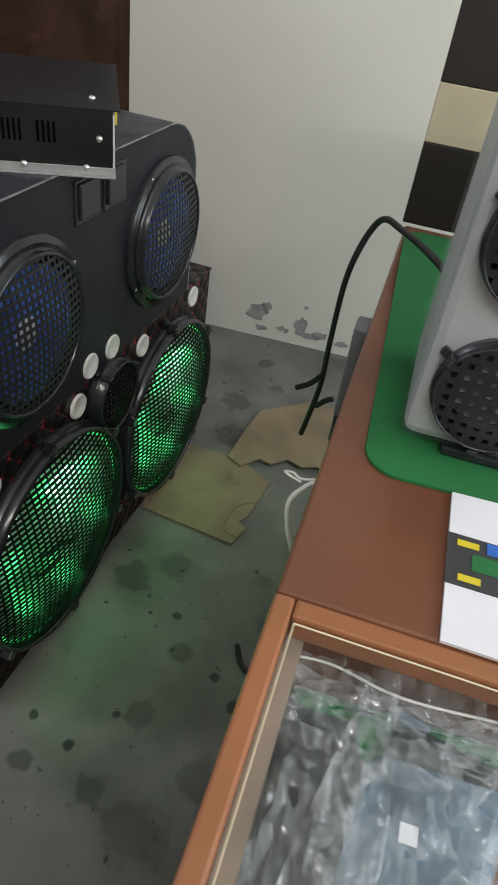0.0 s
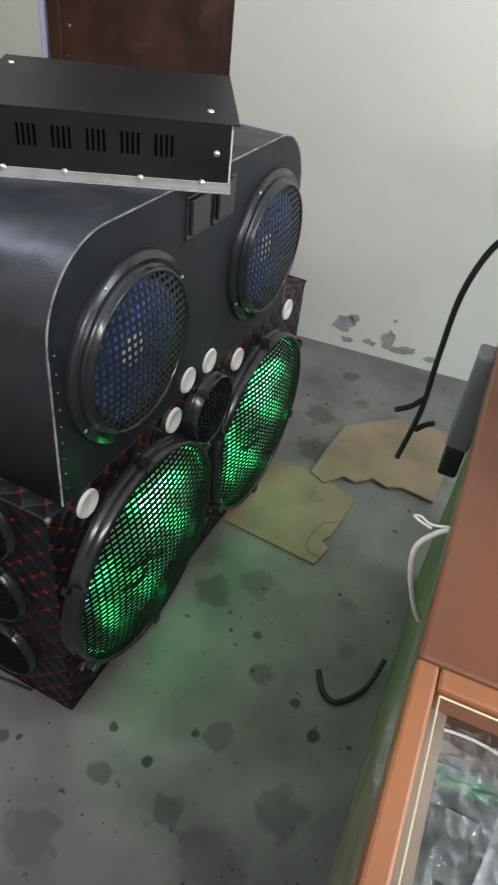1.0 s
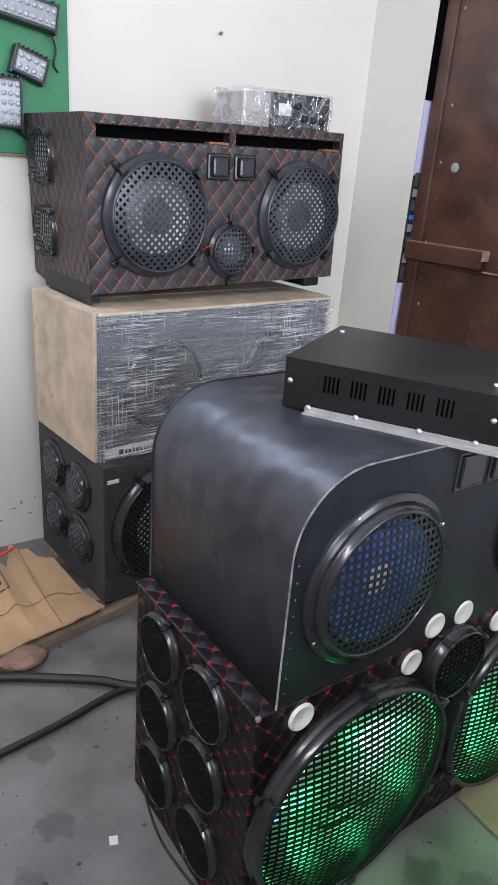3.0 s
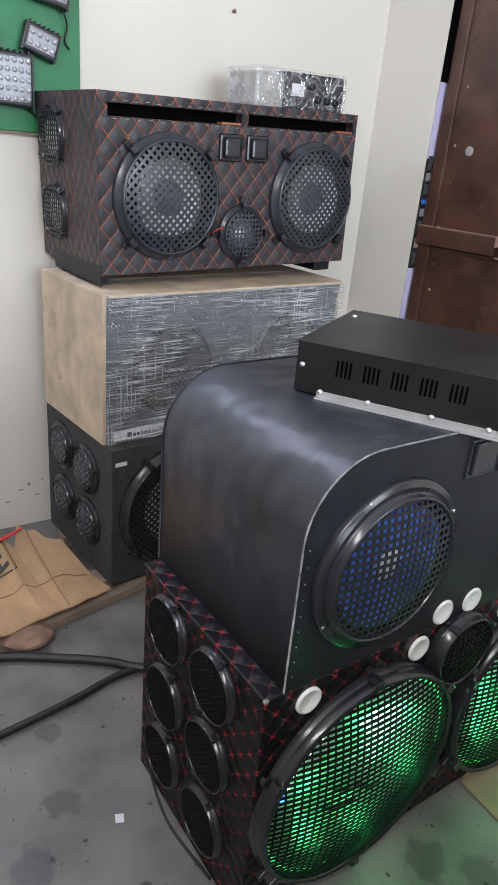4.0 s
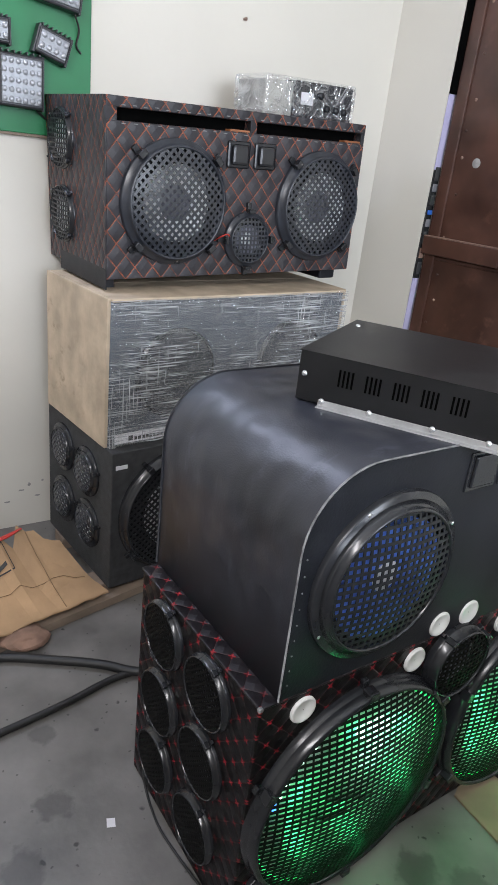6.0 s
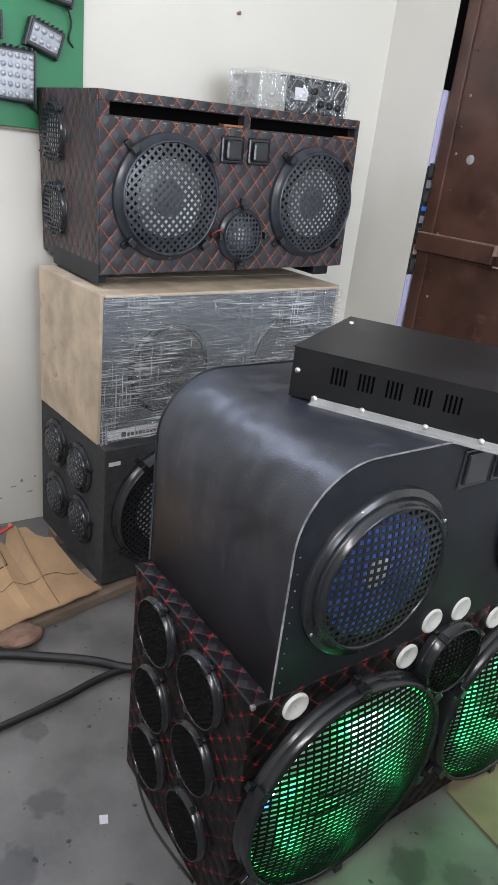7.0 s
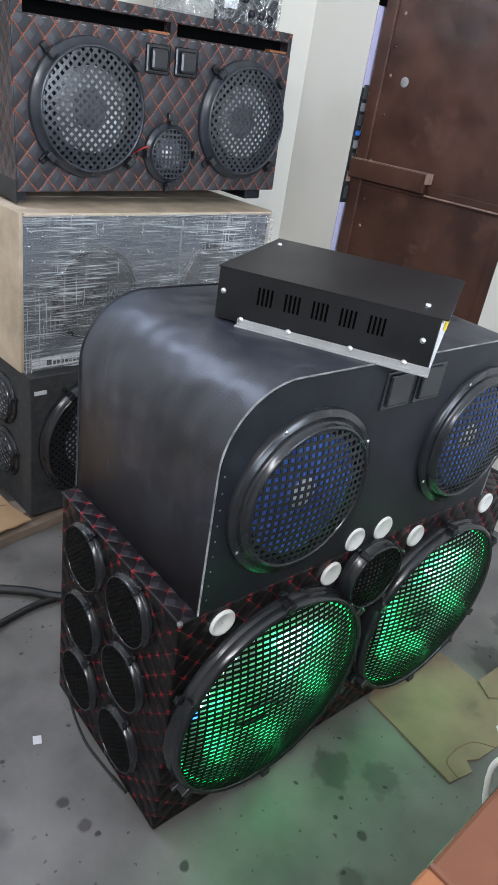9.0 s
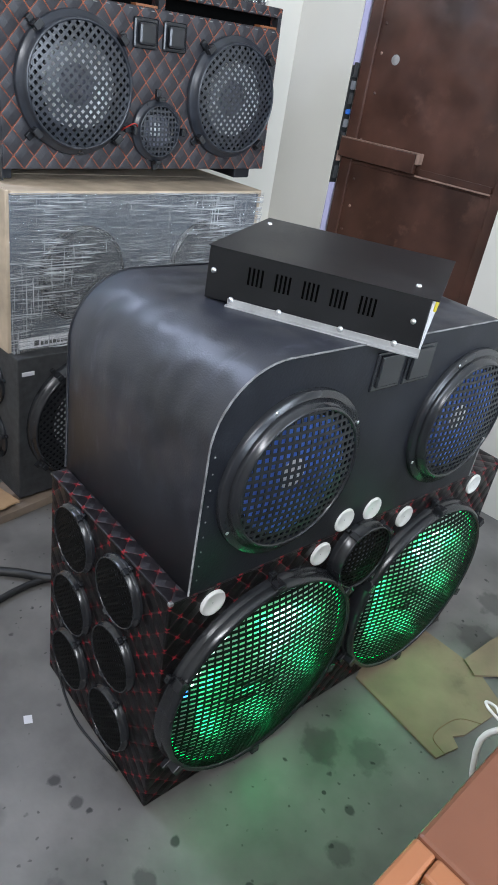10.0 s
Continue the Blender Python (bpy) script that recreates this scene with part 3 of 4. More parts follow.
for y, zs in ((0.318, (0.480, 0.306, 0.140)), (0.146, (0.478, 0.308, 0.128))):
    for z in zs:
        driver(lower, on_left(y, z), 0.073, 0.017, 0.004, (0.009, 0.009), (0.0042, 0.0042), DIAG, CONEDARK, "side_tweeter", None, "", 2, clip_turn=1.2, segs=36, guard=MESHBLACK)


def port_cap(x, z, parent):
    r = 0.027
    c = lathe(bmesh.new(), [(r, 0), (r, 0.003), (r * 0.94, 0.0055), (r * 0.82, 0.006), (r * 0.66, 0.003), (0.001, 0.0025)], 32, on_front(x, z))
    return part("port_ring", c, WHITEPL, parent, "white plastic ring")


for x, z in ((0.093, 0.524), (0.364, 0.525), (0.634, 0.525), (0.91, 0.53)):
    port_cap(x, z, lower)

# upper shell with round shoulders
SX0, SX1, SZ1, SR = 0.035, 0.872, 0.412, 0.135
shell = thing("upper_speaker_cabinet", pose(0, 0, H + 0.002), "black vinyl speaker cabinet with rounded shoulders and blue coned woofers", "speaker cabinet")
outline = [(SX0, 0.0)]
for k in range(13):
    a = math.pi - k * math.pi / 24
    outline.append((SX0 + SR + SR * math.cos(a), SZ1 - SR + SR * math.sin(a)))
for k in range(13):
    a = math.pi / 2 - k * math.pi / 24
    outline.append((SX1 - SR + SR * math.cos(a), SZ1 - SR + SR * math.sin(a)))
outline.append((SX1, 0.0))
UP = Matrix.Rotation(math.pi / 2, 4, "X")      # plan outline (x, z) stood upright, extruded along -y
b = slab(bmesh.new(), outline, -D - 0.008, 0.0, UP)
for f in b.faces:
    f.smooth = len(f.verts) == 4
for e in b.edges:
    e.smooth = all(len(f.verts) == 4 for f in e.link_faces)
body = part("body", b, VINYL, shell)
b = bmesh.new()
line = [Vector((x, -0.001, z)) for x, z in outline]
tube(b, line, 0.0019, 6)
part("front_piping", b, TRIM, shell, "worn grey edge piping")
b = bmesh.new()
tube(b, [Vector((x, D + 0.006, z)) for x, z in outline], 0.003, 6)
part("rear_piping", b, DULLBLACK, shell)
# Front is the same vinyl; a darker slab puts its shade into colour.
panel = slab(bmesh.new(), [(SX0 + (x - SX0) * 0.994 + 0.0026, z * 0.992 + 0.001) for x, z in outline], 0.0002, 0.002, UP)
part("shaded_front", panel, DULLBLACK, shell)
# White dust caps: the glint of a glossy dome is put into their colour.
for x, zc in ((0.221, 0.195), (0.709, 0.199)):
    driver(shell, on_front(x, zc, -0.002), 0.159, 0.028, 0.012, (0.0140, 0.0140), (0.0052, 0.0048), HORIZ, CONEBLUE, "woofer", None, "blue coned woofer behind a black guard", 0, WHITEPL, 0.4, 64, 0.81, 0.72, 0.0, 0.19)
    for k in range(4):
        a = 0.5 + k * math.pi / 2
        part("guard_screw", lathe(bmesh.new(), [(0.004, 0), (0.0035, 0.002), (0.0005, 0.003)], 10, on_front(x + 0.153 * math.cos(a), zc + 0.153 * math.sin(a), -0.012)), STEEL, shell)
for x in (0.417, 0.507):
    b = bmesh.new()
    box(b, x - 0.04, x + 0.04, -0.005, 0.0, 0.318, 0.392, 0.002)
    box(b, x - 0.031, x + 0.031, -0.010, -0.004, 0.326, 0.386, 0.003)
    part("socket_plate", b, PLASTIC, shell)
for x, z in ((0.412, 0.593), (0.497, 0.593)):
    port_cap(x, z - H - 0.002, shell)
for k in range(9):
    part("staple", lathe(bmesh.new(), [(0.0018, 0.002), (0.0012, 0.003), (0.0005, 0.0034)], 8, on_front(SX0 + 0.012, 0.03 + k * 0.03)), TRIM, shell)

LED_W = glowing("white_led", (0.75, 1.0, 0.85), 5.0)
LED_B = glowing("blue_led", (0.05, 0.2, 1.0), 4.0)
for x in (0.25, 0.765):
    for k in range(6):
        a = radians(128 + 7 * k)
        bead = lathe(bmesh.new(), [(0.0055, 0.0), (0.0045, 0.004), (0.0005, 0.005)], 10, on_front(x + 0.212 * math.cos(a), 0.27 + 0.212 * math.sin(a), -0.018))
        part("led_bead", bead, LED_B if k > 4 else LED_W, lower, "small glowing LED on the woofer rim")
    # Three dark slanting streaks before the cone, built as thin tubes.
    for dx, dz, ln in ((-0.085, 0.028, 0.075), (-0.105, -0.012, 0.085), (-0.01, -0.005, 0.05)):
        lead = tube(bmesh.new(), smooth_line([(x + dx, -0.030, 0.27 + dz), (x + dx + ln * 0.5, -0.034, 0.27 + dz - 0.018), (x + dx + ln, -0.030, 0.27 + dz - 0.028)], 5), 0.0042, 6)
        part("dark_streak", lead, RUBBER, lower, "dark slanting streak in front of the cone")

# LED light inside the guards
for x in (0.25, 0.765):
    for turn in (100, 160, 220, 280, 340, 40):
        a = radians(turn)
        led_lamp("woofer_led_green", (x + 0.15 * math.cos(a), -0.036, 0.27 + 0.15 * math.sin(a)), 0.32, GREEN, 0.03)
    # Added point lamps in a column, to make the pale streak on the cone.
    for dz in (0.05, 0.09, 0.13):
        led_lamp("cone_streak_lamp", (x + 0.055, -0.033, 0.27 + dz), 0.11, (0.55, 1.0, 0.75), 0.008)

# ---- amplifier on top ----
amp = thing("amplifier", pose(0.200, 0.265, 0.981, 0, 0, -59.5), "black metal amplifier case with vent slots and aluminium foot rail", "amplifier")
AL, AD, AH = 0.382, 0.325, 0.090
part("case", box(bmesh.new(), 0, AL, 0, AD, 0.0, AH, 0.0015), AMPBLACK, amp)
part("lid", box(bmesh.new(), -0.002, AL + 0.011, -0.002, AD + 0.003, AH, AH + 0.002), AMPBLACK, amp)
b = bmesh.new()
box(b, 0.045, AL + 0.004, -0.016, -0.001, -0.004, -0.001, 0.0006)
box(b, 0.045, AL + 0.004, -0.004, -0.001, -0.004, 0.009, 0.0006)
part("foot_rail", b, ALU, amp, "brushed aluminium rail")
for g in range(5):
    for k in range(4):
        x = 0.075 + g * 0.049 + k * 0.0078
        part("vent_slot", box(bmesh.new(), x, x + 0.0036, -0.0012, 0.001, 0.040, 0.070), VOID, amp)
SCREW = [(0.005, 0), (0.0045, 0.003), (0.0005, 0.004)]
for x, z, y in ((0.012, 0.05, 0), (AL - 0.02, 0.05, 0), (0.052, 0.008, -0.004), (0.14, 0.008, -0.004), (0.25, 0.008, -0.004), (AL - 0.04, 0.008, -0.004)):
    part("screw", lathe(bmesh.new(), SCREW, 12, on_front(x, z, y)), STEEL, amp)
for x, y in ((0.02, AD - 0.06), (AL - 0.03, 0.06)):
    part("lid_screw", lathe(bmesh.new(), SCREW, 12, Matrix.Translation((x, y, AH + 0.002)) @ Matrix.Rotation(-math.pi / 2, 4, "X")), STEEL, amp)
part("rear_panel", box(bmesh.new(), AL + 0.0005, AL + 0.003, 0.006, AD - 0.01, 0.004, AH - 0.006), PAPER, amp, "pale printed terminal panel")
for k in range(5):
    part("blue_terminal", box(bmesh.new(), AL + 0.003, AL + 0.008, AD * 0.55 + k * 0.025, AD * 0.55 + k * 0.025 + 0.018, 0.05, 0.085, 0.002), BLUEPL, amp, "blue terminal")
for k in range(3):
    part("yellow_terminal", box(bmesh.new(), AL + 0.003, AL + 0.008, AD * 0.25 + k * 0.028, AD * 0.25 + k * 0.028 + 0.022, 0.05, 0.08, 0.002), YELLOWPL, amp, "yellow terminal")

# ---- the stack by the wall ----
bottom = thing("floor_speaker_cabinet", pose(0.193, 1.056, 0.045, 0, 0, 4.3), "plain black speaker cabinet at the bottom of a stack", "speaker cabinet")
BW, BD, BH = 0.93, 0.475, 0.480
part("body", box(bmesh.new(), 0, BW, 0, BD, 0, BH, 0.004), CARPET, bottom)
for x in (0.24, 0.70):
    driver(bottom, on_front(x, 0.245), 0.215, 0.04, 0.012, (0.0155, 0.0155), (0.0068, 0.0068), DIAG, CONESILVER, "woofer", None, "", 4, None, 2.2)
for y, z in ((0.345, 0.365), (0.165, 0.352), (0.335, 0.172), (0.155, 0.168)):
    driver(bottom, on_left(y, z), 0.083, 0.02, 0.01, (0.0150, 0.0150), (0.0066, 0.0066), DIAG, CONESILVER, "side_tweeter", None, "", 1, None, 0.3, 36, 0.74, 0.62, 0.0, 0.26, GUARDGREY)
part("tape_tab", box(bmesh.new(), 0.012, 0.05, -0.004, -0.001, 0.425, 0.437), PAPER, bottom)
b = bmesh.new()
box(b, 0.16, 1.16, 1.09, 1.17, 0.001, 0.0445, 0.003)
box(b, 0.16, 1.16, 1.40, 1.48, 0.001, 0.0445, 0.003)
tagged(part("timber_batten", b, PLANK), "grey brown timber battens under the stack", "plank")

wrapped = thing("wrapped_speaker_box", pose(0.185, 1.088, 0.5255, 0, 0, 4.5), "boxed speaker in cardboard sides and clear stretch film", "wrapped speaker")
WW, WD, WH = 0.935, 0.43, 0.450
b = bmesh.new()
box(b, 0, 0.012, 0.012, WD, 0, WH, 0.003)
part("cardboard_side", b, CARD, wrapped)
part("cardboard_side", box(bmesh.new(), WW - 0.012, WW, 0.012, WD, 0, WH, 0.003), CARD, wrapped)
for y0, y1 in ((0.0, WD / 2 - 0.002), (WD / 2 + 0.002, WD)):
    part("top_flap", box(bmesh.new(), 0.012, WW - 0.012, y0, y1, WH - 0.010, WH, 0.003), CARD, wrapped)
part("cabinet_front", box(bmesh.new(), 0.012, WW - 0.012, 0.014, WD - 0.01, 0.002, WH - 0.013, 0.003), SLATE, wrapped)
for x, z in ((0.238, 0.212), (0.70, 0.212)):
    driver(wrapped, on_front(x, z, 0.014), 0.142, 0.012, 0.0, (0.014, 0.014), (0.0095, 0.0095), DIAG, CONEDARK, "woofer", None, "", 0, guard=GUARDGREY)
b = bmesh.new()
nx, nz = 60, 30
grid = [[b.verts.new((0.002 + (WW - 0.004) * i / nx, -0.004 - 0.005 * noise.noise((i * 0.35, j * 0.9, 0)), 0.004 + (WH - 0.008) * j / nz)) for j in range(nz + 1)] for i in range(nx + 1)]
for i in range(nx):
    for j in range(nz):
        b.faces.new((grid[i][j], grid[i + 1][j], grid[i + 1][j + 1], grid[i][j + 1])).smooth = True
part("stretch_film", b, FILM, wrapped, "creased clear stretch film")
part("label_strip", box(bmesh.new(), 0.03, 0.34, 0.0, 0.006, 0.012, 0.042), PAPER, wrapped, "white label strip")
b = bmesh.new()
x = 0.075
for wch in (0.02, 0.012, 0.015, 0.012, 0.014, 0.013, 0.012, 0.014, 0.012, 0.01, 0.012, 0.0, 0.02, 0.012, 0.01, 0.01, 0.012):
    if wch:
        box(b, x, x + wch * 0.75, -0.001, 0.0, 0.018, 0.034 if wch > 0.015 else 0.029)
    x += wch if wch else 0.012
part("lettering_bar", b, INK, wrapped)

TILT_TC = -1.75
top = thing("top_speaker_cabinet", pose(0.213, 1.175, 1.011, 0, TILT_TC, 2.05), "black quilted speaker cabinet with rust coloured diamond stitching", "speaker cabinet")
TW, TD, TH = 0.921, 0.425, 0.468
SLOTS = ((0.031, 0.457), (0.480, 0.906))
SZ0, SZ = 0.410, 0.441      # slot floor and roof
part("body", box(bmesh.new(), 0, TW, 0, TD, 0, SZ0, 0.003), QUILT_RUST, top)
part("side_panel", box(bmesh.new(), -0.0035, -0.0002, 0.0, TD, 0.0, TH, 0.0015), QUILT_SIDE, top)
part("top_board", box(bmesh.new(), 0, TW, 0.0, TD, SZ, TH, 0.003), QUILT_RUST, top)
for x0, x1 in ((0.0, 0.031), (0.457, 0.480), (0.906, TW)):
    part("slot_divider", box(bmesh.new(), x0 + 0.0005, x1 - 0.0005, 0.0015, TD - 0.001, SZ0 - 0.004, SZ + 0.004, 0.001), QUILT_RUST, top)
part("loose_wire", tube(bmesh.new(), smooth_line([(0.352, 0.0, 0.105), (0.355, -0.03, 0.12), (0.372, -0.035, 0.128), (0.387, -0.028, 0.12), (0.389, 0.0, 0.11)]), 0.002, 6), REDWIRE, top, "short orange red wire loop")
# Black block fills the slot; the depth's darkness is put in its colour.
part("slot_shade", box(bmesh.new(), 0.032, 0.905, 0.035, TD - 0.02, SZ0 + 0.0005, SZ - 0.0005), VOID, top)
for x0, x1 in SLOTS:
    part("raw_wood_edge", box(bmesh.new(), x1 - 0.07, x1 - 0.001, 0.004, 0.03, SZ0 + 0.0005, SZ0 + 0.006), DESKEDGE, top, "raw orange wood edge in the slot")
for x, z in ((0.207, 0.210), (0.744, 0.208)):
    driver(top, on_front(x, z), 0.171, 0.035, 0.012, (0.0165, 0.0165), (0.0074, 0.0074), DIAG, CONESILVER, "woofer", None, "woofer under a perforated black guard", 4, CONEDARK, 0.75, 64, 0.86, 0.62, 0.024, 0.3, GUARDGREY, GUARDGREY)
driver(top, on_front(0.467, 0.108), 0.083, 0.028, 0.006, (0.0135, 0.0135), (0.0052, 0.0052), HORIZ, CONEDARK, "tweeter", None, "", 4, CONESILVER, math.pi / 2, 48, 0.8, 0.55, 0.026, 0.26, GUARDGREY, GUARDGREY)
for y, z in ((0.298, 0.352), (0.300, 0.142)):
    driver(top, on_left(y, z), 0.084, 0.018, 0.008, (0.013, 0.013), (0.0045, 0.0045), HORIZ, CONESILVER, "side_tweeter", None, "", 4, None, 0.8, 36)
for x in (0.417, 0.514):
    b = bmesh.new()
    box(b, x - 0.04, x + 0.04, -0.008, 0.001, 0.312, 0.386, 0.006)
    box(b, x - 0.029, x + 0.029, -0.02, -0.007, 0.321, 0.377, 0.008)
    part("socket_plate", b, PLASTIC, top)
first = None
for x0, x1 in SLOTS:
    for z, n in ((SZ + 0.006, 13), (SZ0 - 0.006, 12)):
        for k in range(n):
            if first is None:
                first = part("staple", box(bmesh.new(), -0.006, 0.006, -0.0015, 0.0, -0.0011, 0.0011), TRIM, top)
                ob = first
            else:
                ob = new("staple", first.data)
                ob.parent = top
            ob.location = (x0 + (x1 - x0) * (k + 0.5) / n, -0.0003, z + 0.0015 * math.sin(k * 2.7))
b = bmesh.new()
box(b, -0.004, -0.001, 0.0, TD * 0.8, -0.028, 0.03, 0.001)
box(b, 0.0, 0.03, 0.02, TD * 0.8, -0.026, -0.0005, 0.001)
part("steel_foot", b, DULLBLACK, top)
b = bmesh.new()
box(b, TW - 0.1, TW - 0.03, 0.03, TD * 0.8, -0.035, -0.0005, 0.006)
part("steel_foot", b, DULLBLACK, top)

pre = thing("mini_amplifier", pose(0.873, 1.29, 1.500, 0, TILT_TC, 2), "small amplifier with knobs wrapped in clear film", "amplifier")
part("case", box(bmesh.new(), 0.0, 0.25, 0, 0.16, 0.0, 0.107, 0.004), AMPBLACK, pre)
b = bmesh.new()
box(b, 0.006, 0.244, -0.004, 0.0, 0.006, 0.1, 0.002)
part("faceplate", b, LAMPGREY, pre)
for x, z in ((0.13, 0.035), (0.17, 0.032), (0.205, 0.03), (0.10, 0.07)):
    part("knob", lathe(bmesh.new(), [(0.011, 0), (0.010, 0.014), (0.008, 0.016), (0.0005, 0.016)], 20, on_front(x, z, -0.004)), PLASTIC, pre)
part("white_sticker", box(bmesh.new(), 0.025, 0.075, -0.006, -0.0045, 0.04, 0.075), PAPER, pre)
b = bmesh.new()
box(b, -0.12, 0.256, -0.012, 0.166, 0.0, 0.114, 0.01)
part("clear_film", b, CRUMPLED, pre, "crumpled clear film")
part("carton", box(bmesh.new(), -0.114, -0.004, 0.0, 0.15, 0.0, 0.1, 0.006), CARTON, pre)

tagged(part("wall_nail", lathe(bmesh.new(), [(0.004, 0), (0.003, 0.012), (0.006, 0.013), (0.0005, 0.014)], 10, Matrix.Translation((0.855, north_y(0.855), 1.79))), RUST), "small rusty nail in the wall", "nail")

# ---- green board with work lamps ----
NYAW = math.degrees(math.atan(-0.03))
board = thing("display_board", pose(0.324, north_y(0.324), 1.364, 0, 0, NYAW), "green painted display board on the wall", "board")
part("panel", box(bmesh.new(), -0.75, 0, -0.012, -0.001, 0, 0.9, 0.002), GREENB, board)
part("lower_edge", box(bmesh.new(), -0.75, 0, -0.016, -0.001, -0.008, -0.0005, 0.001), PLANK, board)


def work_lamp(x, z, w, h, cols, rows, tilt, label):
    t = thing("led_work_lamp", pose(x, north_y(x) - 0.014, z, 0, tilt, NYAW), label, "work lamp", "work lamps on the board")
    part("housing", box(bmesh.new(), -w / 2, w / 2, -0.045, -0.001, -h / 2, h / 2, 0.006), LAMPGREY, t)
    part("bezel", box(bmesh.new(), -w / 2 + 0.006, w / 2 - 0.006, -0.049, -0.044, -h / 2 + 0.01, h / 2 - 0.01, 0.002), LENSBACK, t)
    r = 0.4 * min(w / (cols + 0.4), h / (rows + 0.6))
    first = None
    for i in range(cols):
        for j in range(rows):
            px, pz = -w / 2 + w * (i + 0.7) / (cols + 0.4), -h / 2 + h * (j + 0.8) / (rows + 0.6)
            if first is None:
                first = part("led_lens", lathe(bmesh.new(), [(r, 0.0), (r * 0.8, 0.003), (r * 0.3, 0.005), (0.0005, 0.005)], 12), LENS, t)
                lens = first
            else:
                lens = new("led_lens", first.data)
                lens.parent = t
            lens.location = (px, -0.049, pz)
    for s in (-1, 1):
        part("end_cap", box(bmesh.new(), s * w / 2 - 0.004, s * w / 2 + 0.004, -0.04, -0.004, -h / 2 - 0.003, h / 2 + 0.003, 0.002), LAMPGREY, t)
    for k in range(7):
        px = -w / 2 + w * (k + 0.5) / 7
        part("cooling_fin", box(bmesh.new(), px - 0.002, px + 0.002, -0.040, -0.004, h / 2 + 0.0005, h / 2 + 0.008, 0.0008), LAMPGREY, t)
    return t


work_lamp(0.103, 1.5, 0.125, 0.138, 6, 5, 1, "square black work lamp with a grid of LED lenses")
work_lamp(0.196, 1.605, 0.095, 0.072, 4, 2, 17, "small two row LED work lamp")
work_lamp(0.19, 1.745, 0.18, 0.075, 9, 2, 8, "black LED light bar")
work_lamp(0.03, 1.62, 0.09, 0.065, 4, 2, 0, "small black LED work lamp")
cab = bmesh.new()
tube(cab, smooth_line([(0.26, 1.575, 1.70), (0.28, 1.59, 1.66), (0.275, 1.597, 1.62), (0.29, 1.60, 1.60)]), 0.003, 6)
tagged(part("lamp_lead", cab, RUBBER), "thin black lead of a work lamp", "cable")
cab = bmesh.new()
tube(cab, smooth_line([(0.15, 1.585, 1.43), (0.19, 1.598, 1.40), (0.215, 1.6, 1.36), (0.21, 1.6, 1.32), (0.185, 1.605, 1.305)]), 0.003, 6)
tagged(part("lamp_lead", cab, RUBBER), "thin black lead hanging below the green board", "cable")

# ---- the counter ----
DEDGE = 3.5
desk = thing("shop_counter", pose(0.733, -0.495, 0, 0, 0, DEDGE), "reddish brown laminate counter with a glass inset", "counter")
DL, DD = 1.75, 0.72     # local: x runs back along the edge to -DL, y to -DD
GX1, GY1 = -0.955, -0.018
b = bmesh.new()
box(b, GX1 + 0.02, 0, -DD, 0, 0.872, 0.9, 0.004)
part("worktop", b, DESKWOOD, desk)
b = bmesh.new()
box(b, -DL, GX1 + 0.0195, GY1, 0, 0.872, 0.9, 0.003)
box(b, GX1, GX1 + 0.0195, -DD, GY1 - 0.0005, 0.872, 0.9, 0.003)
box(b, -DL, GX1, -DD, -DD + 0.03, 0.872, 0.9, 0.003)
box(b, -DL, -DL + 0.03, -DD + 0.03, GY1, 0.872, 0.9, 0.003)
part("glass_frame", b, DESKEDGE, desk)
b = bmesh.new()
box(b, -DL + 0.031, GX1 - 0.001, -DD + 0.031, GY1 - 0.001, 0.889, 0.895, 0.001)
m = bpy.data.materials.new("clear_glass")
m.use_nodes = True
p = m.node_tree.nodes["Principled BSDF"]
p.inputs["Base Color"].default_value, p.inputs["Roughness"].default_value, p.inputs["Alpha"].default_value = (0.10, 0.13, 0.12, 1), 0.03, 0.06
GLASS = m
pane = part("glass_pane", b, GLASS, desk)
pane.visible_shadow = False
part("side_panel", box(bmesh.new(), -DL + 0.02, 0.0, -0.052, -0.040, 0.0, 0.7895, 0.002), PLANK, desk)
part("end_panel", box(bmesh.new(), -0.016, 0.0, -DD, -0.0525, 0.0, 0.8715, 0.002), PLANK, desk)
part("side_panel", box(bmesh.new(), -DL + 0.02, -0.017, -DD, -DD + 0.014, 0.0, 0.8715, 0.002), PLANK, desk)
part("shelf", box(bmesh.new(), -DL + 0.02, -0.017, -DD + 0.015, -0.0185, 0.79, 0.803), DESKWOOD, desk)
part("tray_side", box(bmesh.new(), -DL + 0.02, -0.017, -0.034, -0.0185, 0.8035, 0.8715), PLANK, desk, "grey brown side of the tray under the glass")
b = bmesh.new()
tube(b, [(-DL + 0.03, GY1 - 0.004, 0.897), (GX1 - 0.004, GY1 - 0.004, 0.897)], 0.0009, 6)
tube(b, [(GX1 - 0.004, GY1 - 0.004, 0.897), (GX1 - 0.004, -DD + 0.03, 0.897)], 0.0009, 6)
part("glass_bead", b, BEIGE, desk, "pale sealing bead")

back = thing("striped_back_panel", pose(0.742, -0.487, 0.0, 0, 0, DEDGE), "dark brown upright panel with a beige band", "panel")
PD = 0.8
for nm, z0, z1, mat in (("dark_board", 0.901, 1.046, DARKWOOD), ("beige_band", 1.0465, 1.142, BEIGE), ("dark_board", 1.1425, 1.27, DARKWOOD), ("brown_top", 1.2705, 1.32, DESKWOOD)):
    part(nm, box(bmesh.new(), 0, 0.03, -PD, 0, z0, z1, 0.002), mat, back)

LZ = 0.9
mat_t = thing("green_mat", pose(-0.016, -0.582, LZ, 0, 0, 6.5), "green felt mat with rounded corners", "mat")
ol = []
